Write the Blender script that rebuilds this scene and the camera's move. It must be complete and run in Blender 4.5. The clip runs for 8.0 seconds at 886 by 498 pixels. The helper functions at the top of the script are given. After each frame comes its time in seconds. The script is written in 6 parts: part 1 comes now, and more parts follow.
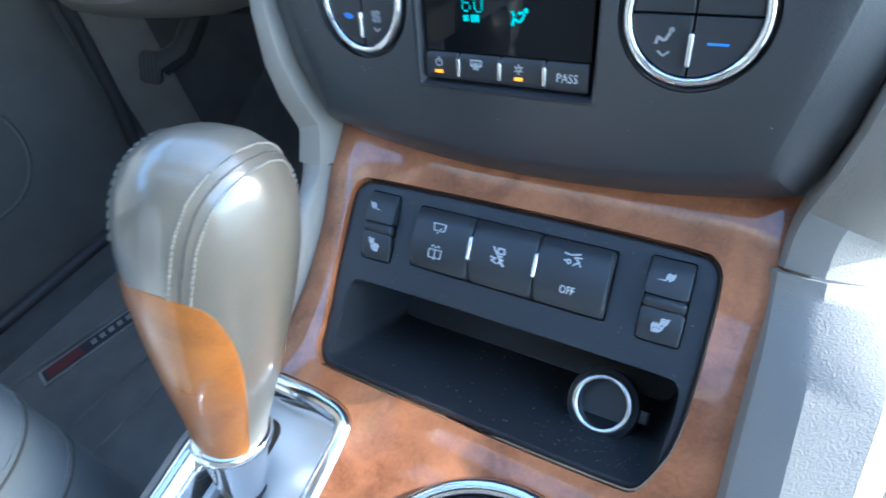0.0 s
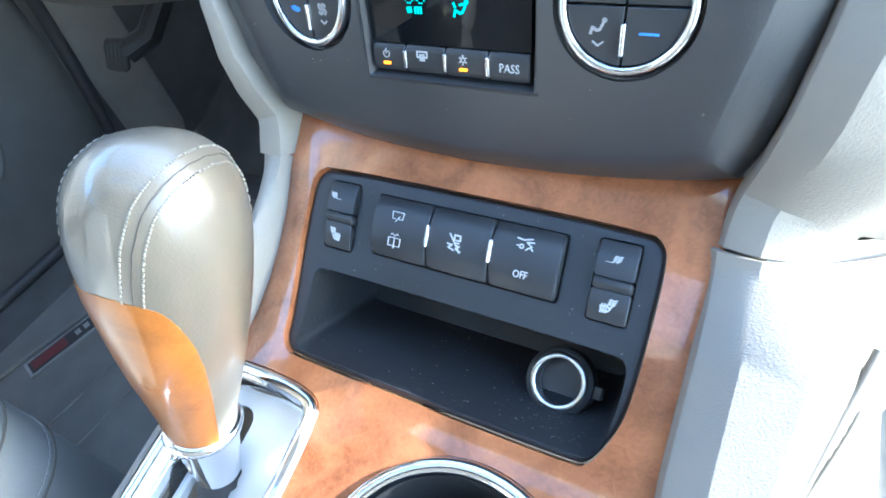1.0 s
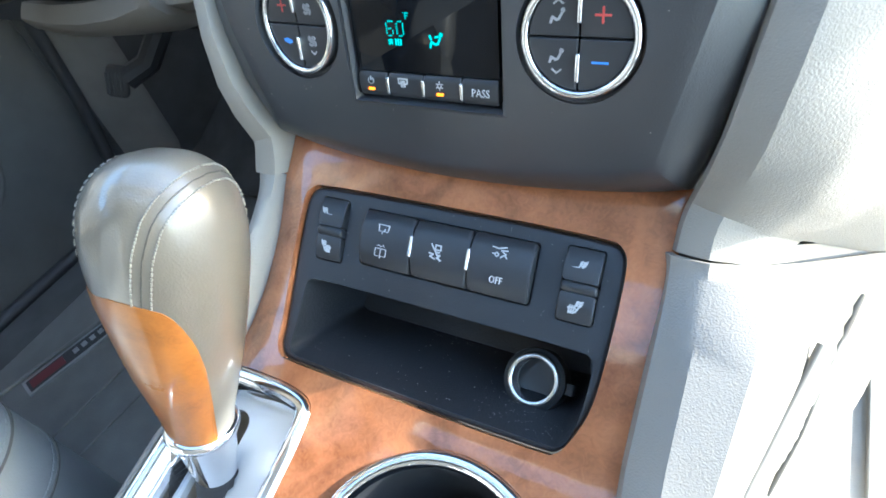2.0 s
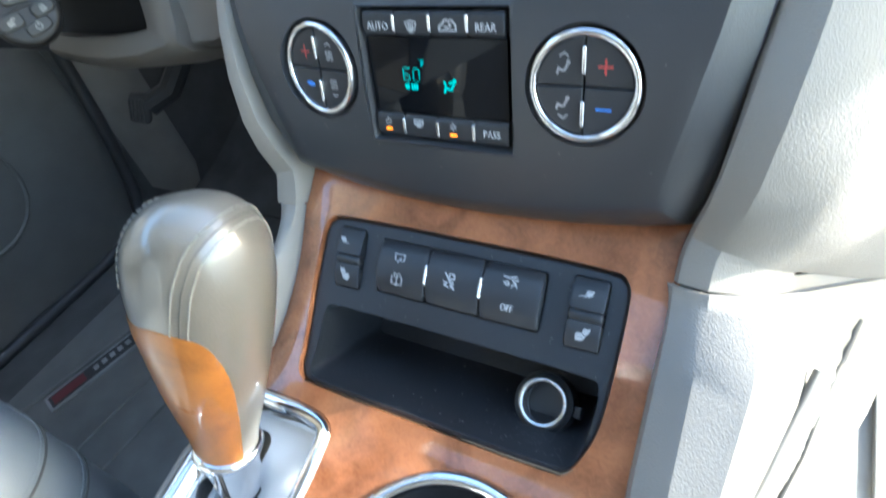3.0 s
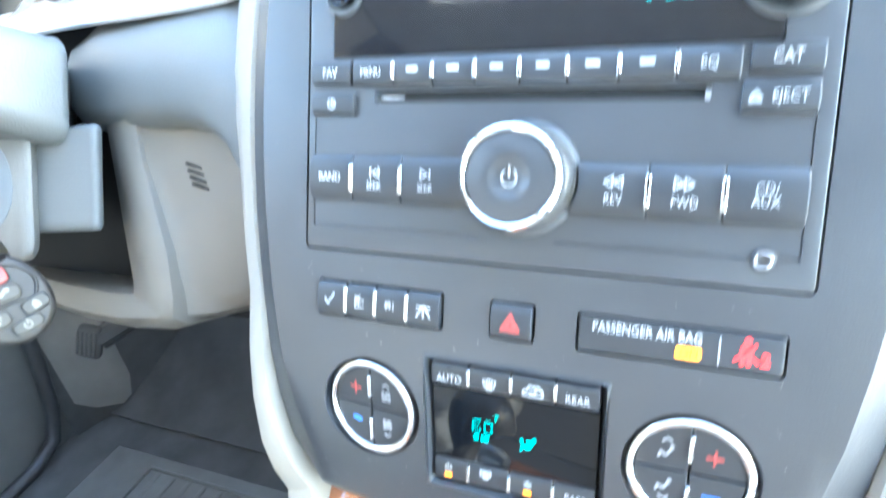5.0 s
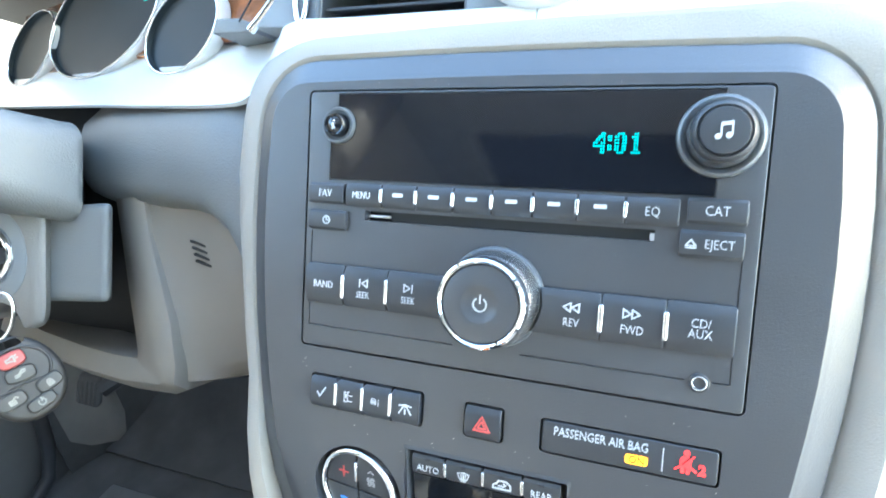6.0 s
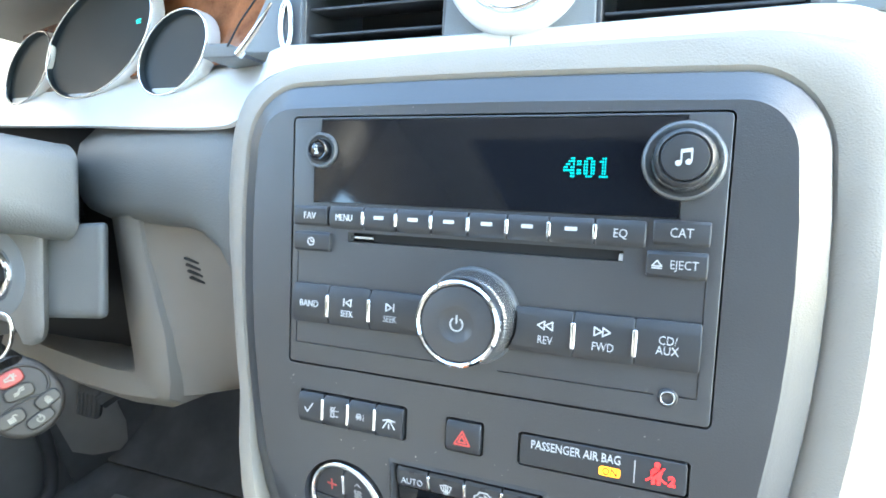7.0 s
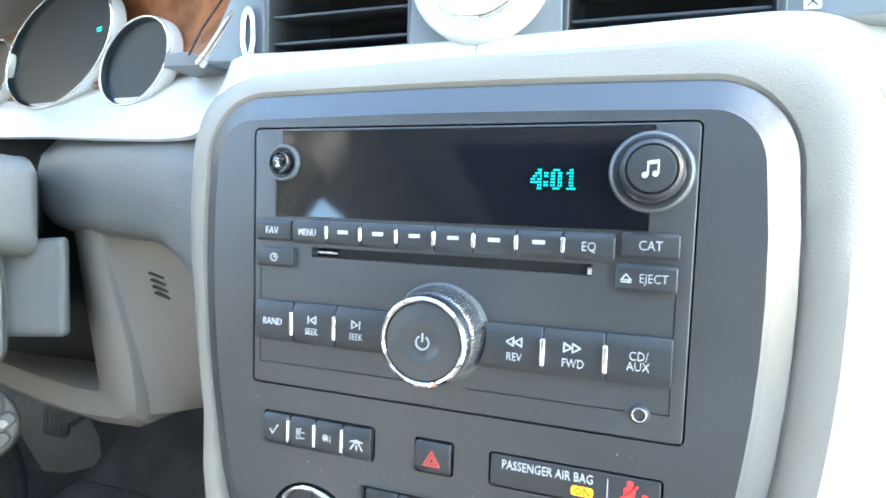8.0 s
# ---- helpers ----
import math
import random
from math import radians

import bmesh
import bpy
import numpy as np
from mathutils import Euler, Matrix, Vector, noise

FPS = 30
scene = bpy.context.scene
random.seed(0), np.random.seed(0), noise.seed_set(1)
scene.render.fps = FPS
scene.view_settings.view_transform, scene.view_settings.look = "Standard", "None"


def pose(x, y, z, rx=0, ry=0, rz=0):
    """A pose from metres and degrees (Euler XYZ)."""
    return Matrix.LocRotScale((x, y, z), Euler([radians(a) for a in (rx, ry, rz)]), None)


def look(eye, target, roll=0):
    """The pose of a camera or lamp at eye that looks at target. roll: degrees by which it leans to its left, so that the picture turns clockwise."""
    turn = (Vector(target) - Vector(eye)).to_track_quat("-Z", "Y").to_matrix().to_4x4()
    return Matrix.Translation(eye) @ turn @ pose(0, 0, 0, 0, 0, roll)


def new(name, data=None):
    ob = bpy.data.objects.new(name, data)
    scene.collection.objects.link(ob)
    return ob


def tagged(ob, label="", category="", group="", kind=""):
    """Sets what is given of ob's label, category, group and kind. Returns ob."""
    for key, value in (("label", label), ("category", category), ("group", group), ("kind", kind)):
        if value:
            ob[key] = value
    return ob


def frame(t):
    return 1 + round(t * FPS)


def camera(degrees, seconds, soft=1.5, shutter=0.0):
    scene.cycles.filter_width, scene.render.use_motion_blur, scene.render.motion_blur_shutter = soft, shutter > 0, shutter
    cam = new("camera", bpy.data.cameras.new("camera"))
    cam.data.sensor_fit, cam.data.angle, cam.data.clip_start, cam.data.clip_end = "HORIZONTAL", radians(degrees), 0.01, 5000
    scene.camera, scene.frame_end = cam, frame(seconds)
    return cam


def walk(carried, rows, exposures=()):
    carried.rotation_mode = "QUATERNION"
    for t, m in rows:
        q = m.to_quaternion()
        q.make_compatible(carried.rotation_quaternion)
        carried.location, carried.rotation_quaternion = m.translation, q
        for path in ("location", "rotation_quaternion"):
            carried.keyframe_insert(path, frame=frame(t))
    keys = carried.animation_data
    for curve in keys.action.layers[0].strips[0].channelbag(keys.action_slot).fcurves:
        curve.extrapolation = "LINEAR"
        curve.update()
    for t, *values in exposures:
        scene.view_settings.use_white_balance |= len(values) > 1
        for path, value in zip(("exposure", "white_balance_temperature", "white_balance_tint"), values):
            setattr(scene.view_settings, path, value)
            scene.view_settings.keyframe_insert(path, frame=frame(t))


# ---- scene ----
LENS = 75.0
cam = camera(LENS, 8.0, soft=1.7, shutter=0.6)
PATH = [
    (0, (0.0939, -0.2063, 0.4848), (-0.0424, -0.0391, 0.2763), -14.42),
    (0.5, (0.0991, -0.1914, 0.4815), (-0.0297, -0.0285, 0.2649), -15.40),
    (1, (0.1077, -0.1978, 0.4904), (-0.0215, -0.0385, 0.2714), -16.34),
    (1.2, (0.1120, -0.1958, 0.4936), (-0.0166, -0.0372, 0.2738), -16.52),
    (2.3, (0.1281, -0.2137, 0.5054), (-0.0020, -0.0439, 0.2951), -15.94),
    (2.5, (0.1308, -0.2117, 0.5090), (-0.0031, -0.0469, 0.2971), -16.76),
    (3, (0.1263, -0.2141, 0.5180), (-0.0080, -0.0435, 0.3109), -16.47),
    (3.3, (0.0984, -0.2057, 0.5293), (-0.0238, -0.0126, 0.3348), -12.95),
    (3.5, (0.0842, -0.2035, 0.5288), (-0.0359, 0.0077, 0.3528), -9.29),
    (3.7, (0.0642, -0.1923, 0.5373), (-0.0495, 0.0263, 0.3661), -8.35),
    (4, (0.0537, -0.1885, 0.5416), (-0.0553, 0.0365, 0.3759), -8.24),
    (4.5, (0.0562, -0.1830, 0.5468), (-0.0493, 0.0415, 0.3779), -9.31),
    (4.8, (0.0567, -0.1821, 0.5524), (-0.0578, 0.0481, 0.3978), -8.84),
    (5, (0.0498, -0.1776, 0.5801), (-0.0579, 0.0595, 0.4311), -7.62),
    (5.2, (0.0491, -0.1769, 0.5965), (-0.0547, 0.0611, 0.4463), -6.76),
    (6.3, (0.0665, -0.1798, 0.6298), (-0.0407, 0.0637, 0.4913), -6.61),
    (6.5, (0.0672, -0.1799, 0.6304), (-0.0403, 0.0628, 0.4906), -6.88),
    (7, (0.0742, -0.1790, 0.6366), (-0.0329, 0.0637, 0.4967), -7.40),
    (7.5, (0.0759, -0.1763, 0.6366), (-0.0283, 0.0681, 0.4974), -7.05),
    (8, (0.0785, -0.1684, 0.6362), (-0.0211, 0.0781, 0.4972), -7.33),
]
EXPOSURE = [(0.0, 3.4, 5200, 1), (0.5, 4.02, 5500, 1), (1.0, 4.09, 5650, 1), (2.5, 3.52, 5980, 1), (3.0, 3.5, 5930, 1), (3.5, 4.22, 6000, 1), (4.0, 5.0, 6020, 1), (4.5, 5.2, 6080, 1), (5.0, 5.42, 6080, 1), (5.2, 5.35, 6090, 1), (6.3, 4.5, 6380, 1), (8.0, 4.52, 6650, 1)]
walk(cam, [(t, look(eye, target, roll)) for t, eye, target, roll in PATH], EXPOSURE)

# ---------------------------------------------------------------- light
SUN_WAY = Vector((0.827, 0.440, 0.350)).normalized()      # towards the sun
world = bpy.data.worlds.new("sky")
scene.world = world
world.use_nodes = True
wn = world.node_tree
sky = wn.nodes.new("ShaderNodeTexSky")
sky.sky_type, sky.sun_disc = "NISHITA", False
sky.sun_elevation = math.asin(SUN_WAY.z)
sky.sun_rotation = math.atan2(SUN_WAY.x, SUN_WAY.y)
wn.links.new(sky.outputs["Color"], wn.nodes["Background"].inputs["Color"])
wn.nodes["Background"].inputs["Strength"].default_value = 0.15
sun_data = bpy.data.lights.new("sun", "SUN")
sun_data.energy, sun_data.angle, sun_data.color = 2.0, radians(0.6), (1.0, 0.96, 0.91)
sun = new("sun", sun_data)
sun.matrix_world = look(SUN_WAY * 5, (0, 0, 0))

# ---------------------------------------------------------------- materials
def shader(name, color, rough=0.5, metal=0.0, bump=0.0, scale=400.0, vary=0.12, coat=0.0, kind="noise", spec=0.5):
    m = bpy.data.materials.new(name)
    m.use_nodes = True
    nt = m.node_tree
    b = nt.nodes["Principled BSDF"]
    b.inputs["Roughness"].default_value = rough
    b.inputs["Metallic"].default_value = metal
    b.inputs["Coat Weight"].default_value = coat
    b.inputs["Coat Roughness"].default_value = 0.06
    b.inputs["Specular IOR Level"].default_value = spec
    co = nt.nodes.new("ShaderNodeTexCoord")
    big = nt.nodes.new("ShaderNodeTexNoise")
    big.inputs["Scale"].default_value = 22.0
    big.inputs["Detail"].default_value = 5.0
    nt.links.new(co.outputs["Object"], big.inputs["Vector"])
    ramp = nt.nodes.new("ShaderNodeMapRange")
    ramp.inputs["From Min"].default_value, ramp.inputs["From Max"].default_value = 0.3, 0.7
    ramp.inputs["To Min"].default_value, ramp.inputs["To Max"].default_value = 1 - vary, 1 + vary
    nt.links.new(big.outputs["Fac"], ramp.inputs["Value"])
    mul = nt.nodes.new("ShaderNodeVectorMath")
    mul.operation = "SCALE"
    mul.inputs[0].default_value = color
    nt.links.new(ramp.outputs["Result"], mul.inputs["Scale"])
    nt.links.new(mul.outputs["Vector"], b.inputs["Base Color"])
    # gloss wanders a little, as on handled plastic
    rr = nt.nodes.new("ShaderNodeMapRange")
    rr.inputs["To Min"].default_value, rr.inputs["To Max"].default_value = max(rough - 0.06, 0.02), rough + 0.06
    if rough > 0.12:
        nt.links.new(big.outputs["Fac"], rr.inputs["Value"])
        nt.links.new(rr.outputs["Result"], b.inputs["Roughness"])
    if bump:
        if kind == "leather":
            fine = nt.nodes.new("ShaderNodeTexVoronoi")
            fine.feature = "SMOOTH_F1"
            out = fine.outputs["Distance"]
        else:
            fine = nt.nodes.new("ShaderNodeTexNoise")
            fine.inputs["Detail"].default_value = 3.0
            out = fine.outputs["Fac"]
        fine.inputs["Scale"].default_value = scale
        if kind == "leather":
            warp = nt.nodes.new("ShaderNodeTexNoise")
            warp.inputs["Scale"].default_value = scale * 0.6
            nt.links.new(co.outputs["Object"], warp.inputs["Vector"])
            add = nt.nodes.new("ShaderNodeVectorMath")
            add.operation = "MULTIPLY_ADD"
            add.inputs[1].default_value = (0.0009, 0.0009, 0.0009)
            nt.links.new(warp.outputs["Color"], add.inputs[0])
            nt.links.new(co.outputs["Object"], add.inputs[2])
            nt.links.new(add.outputs["Vector"], fine.inputs["Vector"])
        else:
            nt.links.new(co.outputs["Object"], fine.inputs["Vector"])
        bp = nt.nodes.new("ShaderNodeBump")
        bp.inputs["Strength"].default_value = bump
        bp.inputs["Distance"].default_value = 0.0006
        nt.links.new(out, bp.inputs["Height"])
        nt.links.new(bp.outputs["Normal"], b.inputs["Normal"])
    return m


def burl(name, dark, light, rough=0.22, coat=1.0):
    m = shader(name, light, rough=rough, coat=coat)
    nt = m.node_tree
    b = nt.nodes["Principled BSDF"]
    co = nt.nodes.new("ShaderNodeTexCoord")
    n1 = nt.nodes.new("ShaderNodeTexNoise")
    n1.inputs["Scale"].default_value, n1.inputs["Detail"].default_value, n1.inputs["Distortion"].default_value = 30.0, 7.0, 1.0
    n2 = nt.nodes.new("ShaderNodeTexNoise")
    n2.inputs["Scale"].default_value, n2.inputs["Detail"].default_value, n2.inputs["Distortion"].default_value = 240.0, 6.0, 2.0
    mix = nt.nodes.new("ShaderNodeMix")
    mix.data_type = "FLOAT"
    mix.inputs["Factor"].default_value = 0.25
    ramp = nt.nodes.new("ShaderNodeValToRGB")
    ramp.color_ramp.elements[0].position, ramp.color_ramp.elements[1].position = 0.32, 0.70
    ramp.color_ramp.elements[0].color, ramp.color_ramp.elements[1].color = (*dark, 1), (*light, 1)
    for n in (n1, n2):
        nt.links.new(co.outputs["Object"], n.inputs["Vector"])
    nt.links.new(n1.outputs["Fac"], mix.inputs["A"])
    nt.links.new(n2.outputs["Fac"], mix.inputs["B"])
    nt.links.new(mix.outputs["Result"], ramp.inputs["Fac"])
    b.inputs["Specular IOR Level"].default_value = 0.2
    b.inputs["Coat Roughness"].default_value, b.inputs["Coat IOR"].default_value = 0.02, 1.55
    nt.links.new(ramp.outputs["Color"], b.inputs["Base Color"])
    wave = nt.nodes.new("ShaderNodeTexNoise")
    wave.inputs["Scale"].default_value, wave.inputs["Detail"].default_value = 55.0, 2.0
    nt.links.new(co.outputs["Object"], wave.inputs["Vector"])
    bp = nt.nodes.new("ShaderNodeBump")
    bp.inputs["Strength"].default_value, bp.inputs["Distance"].default_value = 0.05, 0.0010
    nt.links.new(wave.outputs["Fac"], bp.inputs["Height"])
    nt.links.new(bp.outputs["Normal"], b.inputs["Coat Normal"])
    return m


def glow(name, color, strength):
    m = bpy.data.materials.new(name)
    m.use_nodes = True
    b = m.node_tree.nodes["Principled BSDF"]
    b.inputs["Base Color"].default_value = (*color, 1)
    b.inputs["Emission Color"].default_value = (*color, 1)
    b.inputs["Emission Strength"].default_value = strength
    return m


M_CHARCOAL = shader("charcoal_plastic", (0.030, 0.032, 0.037), 0.37, bump=0.2, scale=1500, vary=0.08, spec=0.65)
M_CHARCOAL.node_tree.nodes["Principled BSDF"].inputs["IOR"].default_value = 1.55
M_PANEL = shader("panel_plastic", (0.017, 0.019, 0.023), 0.42, bump=0.2, scale=1500, vary=0.08)
M_BUTTON = shader("button_plastic", (0.024, 0.026, 0.030), 0.42, bump=0.1, scale=2000, vary=0.06)
# grey lightened to paint the reflection in the dished knob rings
M_FLANGE = shader("flange_sheen_grey", (0.065, 0.070, 0.076), 0.35, vary=0.05, spec=0.7)
# near-black for joints and dark print; in hollows it stands for shade
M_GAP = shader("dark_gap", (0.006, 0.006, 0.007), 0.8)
# darkened trim colour for the painted shade of the side folds
M_FOLDSHADE = shader("fold_shade", (0.10, 0.094, 0.084), 0.7)
M_TRAY = shader("tray_plastic", (0.018, 0.019, 0.022), 0.5, bump=0.5, scale=900, vary=0.2)
M_GREY = shader("grey_vinyl", (0.235, 0.212, 0.186), 0.55, bump=0.30, scale=1450, vary=0.05, kind="leather")
M_GREYSOFT = shader("smooth_grey_vinyl", (0.105, 0.108, 0.108), 0.5, bump=0.3, scale=900, vary=0.05, kind="leather")
M_BEIGE = shader("beige_plastic", (0.150, 0.131, 0.110), 0.5, bump=0.2, scale=1400, vary=0.05)
M_SILVER = shader("satin_silver", (0.62, 0.615, 0.60), 0.34, 0.25, vary=0.03)
M_CHROME = shader("chrome", (0.80, 0.81, 0.83), 0.07, 1.0, vary=0.02)
M_SATIN = shader("brushed_metal", (0.62, 0.62, 0.62), 0.25, 1.0, vary=0.05)
M_WOOD = burl("burl_veneer", (0.145, 0.048, 0.020), (0.42, 0.160, 0.068))
M_KNOBWOOD = burl("knob_veneer", (0.20, 0.070, 0.014), (0.36, 0.128, 0.024), 0.30, 0.6)
M_LEATHER = shader("taupe_leather", (0.125, 0.112, 0.092), 0.30, bump=0.14, scale=1300, vary=0.16, kind="leather", coat=0.9, spec=0.7)
M_LEATHERCOOL = shader("grey_leather", (0.17, 0.177, 0.18), 0.36, bump=0.2, scale=1100, vary=0.1, kind="leather", coat=0.15)
M_THREAD = shader("pale_thread", (0.25, 0.24, 0.21), 0.7)
M_SCREEN = shader("black_glass", (0.006, 0.007, 0.010), 0.06, vary=0.05, spec=0.6)
M_DIMSCREEN = shader("dark_display_glass", (0.005, 0.006, 0.008), 0.05, vary=0.05, spec=0.25)
M_WHITE = shader("white_print", (0.46, 0.47, 0.48), 0.6)
M_DIMWHITE = shader("grey_print", (0.34, 0.34, 0.35), 0.6)
M_REDPRINT = shader("red_print", (0.50, 0.07, 0.06), 0.5)
M_BLUEPRINT = shader("blue_print", (0.06, 0.25, 0.75), 0.5)
M_TEAL = glow("teal_display", (0.0, 0.70, 0.62), 0.028)
M_AMBER = glow("amber_lamp", (1.0, 0.22, 0.008), 0.26)
M_YELLOW = glow("yellow_lamp", (1.0, 0.30, 0.015), 0.19)
M_RED = glow("red_lamp", (1.0, 0.022, 0.024), 0.16)
M_CARPET = shader("dark_carpet", (0.060, 0.059, 0.058), 0.95, bump=1.0, scale=700, vary=0.25)
M_RUBBER = shader("black_rubber", (0.022, 0.022, 0.024), 0.6, bump=0.4, scale=900, vary=0.2)
M_MAT = shader("dark_rubber_mat", (0.115, 0.112, 0.106), 0.55, bump=0.5, scale=600, vary=0.2)
M_TANMAT = shader("pale_rubber_mat", (0.36, 0.34, 0.30), 0.6, bump=0.3, scale=700, vary=0.12)
M_LINING = shader("headliner", (0.38, 0.365, 0.34), 0.9, bump=0.3, scale=500)
M_HOUSING = shader("housing_plastic", (0.135, 0.130, 0.122), 0.5, bump=0.5, scale=900, vary=0.05, kind="leather")
M_SKYLIGHT = shader("dark_glass", (0.010, 0.016, 0.026), 0.08, vary=0.03, spec=0.4)
M_TINT = shader("tinted_glass", (0.88, 0.92, 0.94), 0.0, vary=0.02)
M_TINT.node_tree.nodes["Principled BSDF"].inputs["Transmission Weight"].default_value = 1.0
M_TINT.node_tree.nodes["Principled BSDF"].inputs["IOR"].default_value = 1.1
M_DOORTRIM = shader("door_trim", (0.085, 0.082, 0.077), 0.6, bump=0.3, scale=900)

# ---------------------------------------------------------------- frames and mesh helpers
U = 0.0927                     # one building unit in metres
FW = pose(0, 0, 0.4635)                                   # level, at the foot of the radio
FP = FW @ pose(0, 0, 0, -25)                              # the plane of the centre stack
SLOPE1, SLOPE2 = 33.4, 53.5                               # further slope of the lower console


def at_units(x, y, z):
    return pose(x * U, y * U, z * U)


FQ = FP @ at_units(0, 0.453, -1.40) @ pose(0, 0, 0, -SLOPE1)
FQ2 = FP @ at_units(0, -0.296, -2.535) @ pose(0, 0, 0, -SLOPE2)
LOCAL = {}


def thing(name, label, category, base, origin=(0, 0, 0), group="", kind=""):
    """An Empty at origin (units) of the frame base; its parts are drawn in that frame's units."""
    ob = new(name)
    ob.empty_display_size = 0.01
    ob.matrix_world = base @ at_units(*origin)
    LOCAL[ob.name] = Vector(origin)
    return tagged(ob, label, category, group, kind)


def finish(bm):
    bmesh.ops.remove_doubles(bm, verts=bm.verts, dist=1e-5)
    bmesh.ops.recalc_face_normals(bm, faces=bm.faces)


def part(name, bm, material, parent, label="", smooth=35, kind=""):
    """One mesh under a thing or a part."""
    finish(bm)
    me = bpy.data.meshes.new(name)
    o = LOCAL[parent.name]
    for v in bm.verts:
        v.co = (v.co - o) * U
    bm.to_mesh(me)
    bm.free()
    me.materials.append(material)
    if smooth:
        me.shade_smooth()
        me.set_sharp_from_angle(angle=radians(smooth))
    ob = new(name, me)
    ob.parent = parent
    LOCAL[ob.name] = o
    if label or kind:
        tagged(ob, label, kind=kind)
    return ob


def solo(name, bm, material, base, label, category, origin=(0, 0, 0), smooth=35, kind=""):
    """A thing that is one mesh."""
    finish(bm)
    me = bpy.data.meshes.new(name)
    for v in bm.verts:
        v.co = (v.co - Vector(origin)) * U
    bm.to_mesh(me)
    bm.free()
    me.materials.append(material)
    if smooth:
        me.shade_smooth()
        me.set_sharp_from_angle(angle=radians(smooth))
    ob = new(name, me)
    ob.matrix_world = base @ at_units(*origin)
    LOCAL[ob.name] = Vector(origin)
    return tagged(ob, label, category, kind=kind)


def join(*bms):
    out = bmesh.new()
    for b in bms:
        me = bpy.data.meshes.new("tmp")
        b.to_mesh(me)
        out.from_mesh(me)
        bpy.data.meshes.remove(me)
        b.free()
    return out


def rrect(x0, x1, z0, z1, r=0.02, n=4):
    r = min(r, (x1 - x0) / 2.001, (z1 - z0) / 2.001)
    pts = []
    for cx, cz, a0 in ((x1 - r, z1 - r, 0), (x0 + r, z1 - r, 90), (x0 + r, z0 + r, 180), (x1 - r, z0 + r, 270)):
        for i in range(n + 1):
            a = radians(a0 + 90 * i / n)
            pts.append((cx + r * math.cos(a), cz + r * math.sin(a)))
    return pts


def offset(pts, d):
    """A closed counter-clockwise outline moved inwards by d."""
    out, n = [], len(pts)
    for i in range(n):
        p, q, r = Vector(pts[i - 1]), Vector(pts[i]), Vector(pts[(i + 1) % n])
        a, b = (q - p), (r - q)
        if a.length < 1e-7 or b.length < 1e-7:
            out.append(tuple(q))
            continue
        na, nb = Vector((-a.y, a.x)).normalized(), Vector((-b.y, b.x)).normalized()
        m = (na + nb)
        k = m.length_squared
        m = na if k < 1e-4 else m * (2 / k)
        if m.length > 3:
            m = m.normalized() * 3
        out.append(tuple(q + m * d))
    return out


def rings(loops, cap0=True, cap1=True):
    """A skin over closed loops of 3D points, all of one length."""
    bm = bmesh.new()
    vs = [[bm.verts.new(p) for p in lp] for lp in loops]
    n = len(loops[0])
    for a, b in zip(vs, vs[1:]):
        for i in range(n):
            bm.faces.new((a[i], a[(i + 1) % n], b[(i + 1) % n], b[i]))
    if cap0:
        bm.faces.new(vs[0][::-1])
    if cap1:
        bm.faces.new(vs[-1])
    return bm


def slab(pts, front, back, bevel=0.0):
    """An outline in x, z with its face at y = front (towards the viewer) and its back at y = back."""
    loops = [[(x, back, z) for x, z in pts]]
    if bevel:
        loops.append([(x, front + bevel, z) for x, z in pts])
        for k in (0.35, 0.75, 1.0):
            ins = offset(pts, bevel * (1 - math.cos(k * math.pi / 2)))
            loops.append([(x, front + bevel * (1 - math.sin(k * math.pi / 2)), z) for x, z in ins])
    else:
        loops.append([(x, front, z) for x, z in pts])
    return rings(loops)


def box(x0, x1, y0, y1, z0, z1, bevel=0.0):
    bm = bmesh.new()
    bmesh.ops.create_cube(bm, size=1)
    for v in bm.verts:
        v.co = Vector(((x0 + x1) / 2 + v.co.x * (x1 - x0), (y0 + y1) / 2 + v.co.y * (y1 - y0), (z0 + z1) / 2 + v.co.z * (z1 - z0)))
    if bevel:
        bmesh.ops.bevel(bm, geom=list(bm.edges), offset=bevel, segments=3, affect="EDGES", profile=0.5)
    return bm


def lathe(cx, cz, profile, n=48, stretch=1.0):
    """Turned about the y axis at cx, cz: rows of radius and y."""
    loops = []
    for r, y in profile:
        loops.append([(cx + max(r, 1e-4) * math.cos(2 * math.pi * i / n), y, cz + stretch * max(r, 1e-4) * math.sin(2 * math.pi * i / n)) for i in range(n)])
    return rings(loops, True, True)


def ring(cx, cz, r0, r1, front, back, n=64, stretch=1.0):
    """A rounded ring between two radii."""
    loops = []
    h = (r1 - r0) / 2
    prof = [(r0, back)] + [(r0 + h - h * math.cos(a), front + h * 0.8 * (1 - math.sin(a))) for a in [math.pi * k / 8 for k in range(9)]] + [(r1, back)]
    for r, y in prof:
        loops.append([(cx + r * math.cos(2 * math.pi * i / n), y, cz + stretch * r * math.sin(2 * math.pi * i / n)) for i in range(n)])
    loops.append(loops[0])
    return rings(loops, False, False)


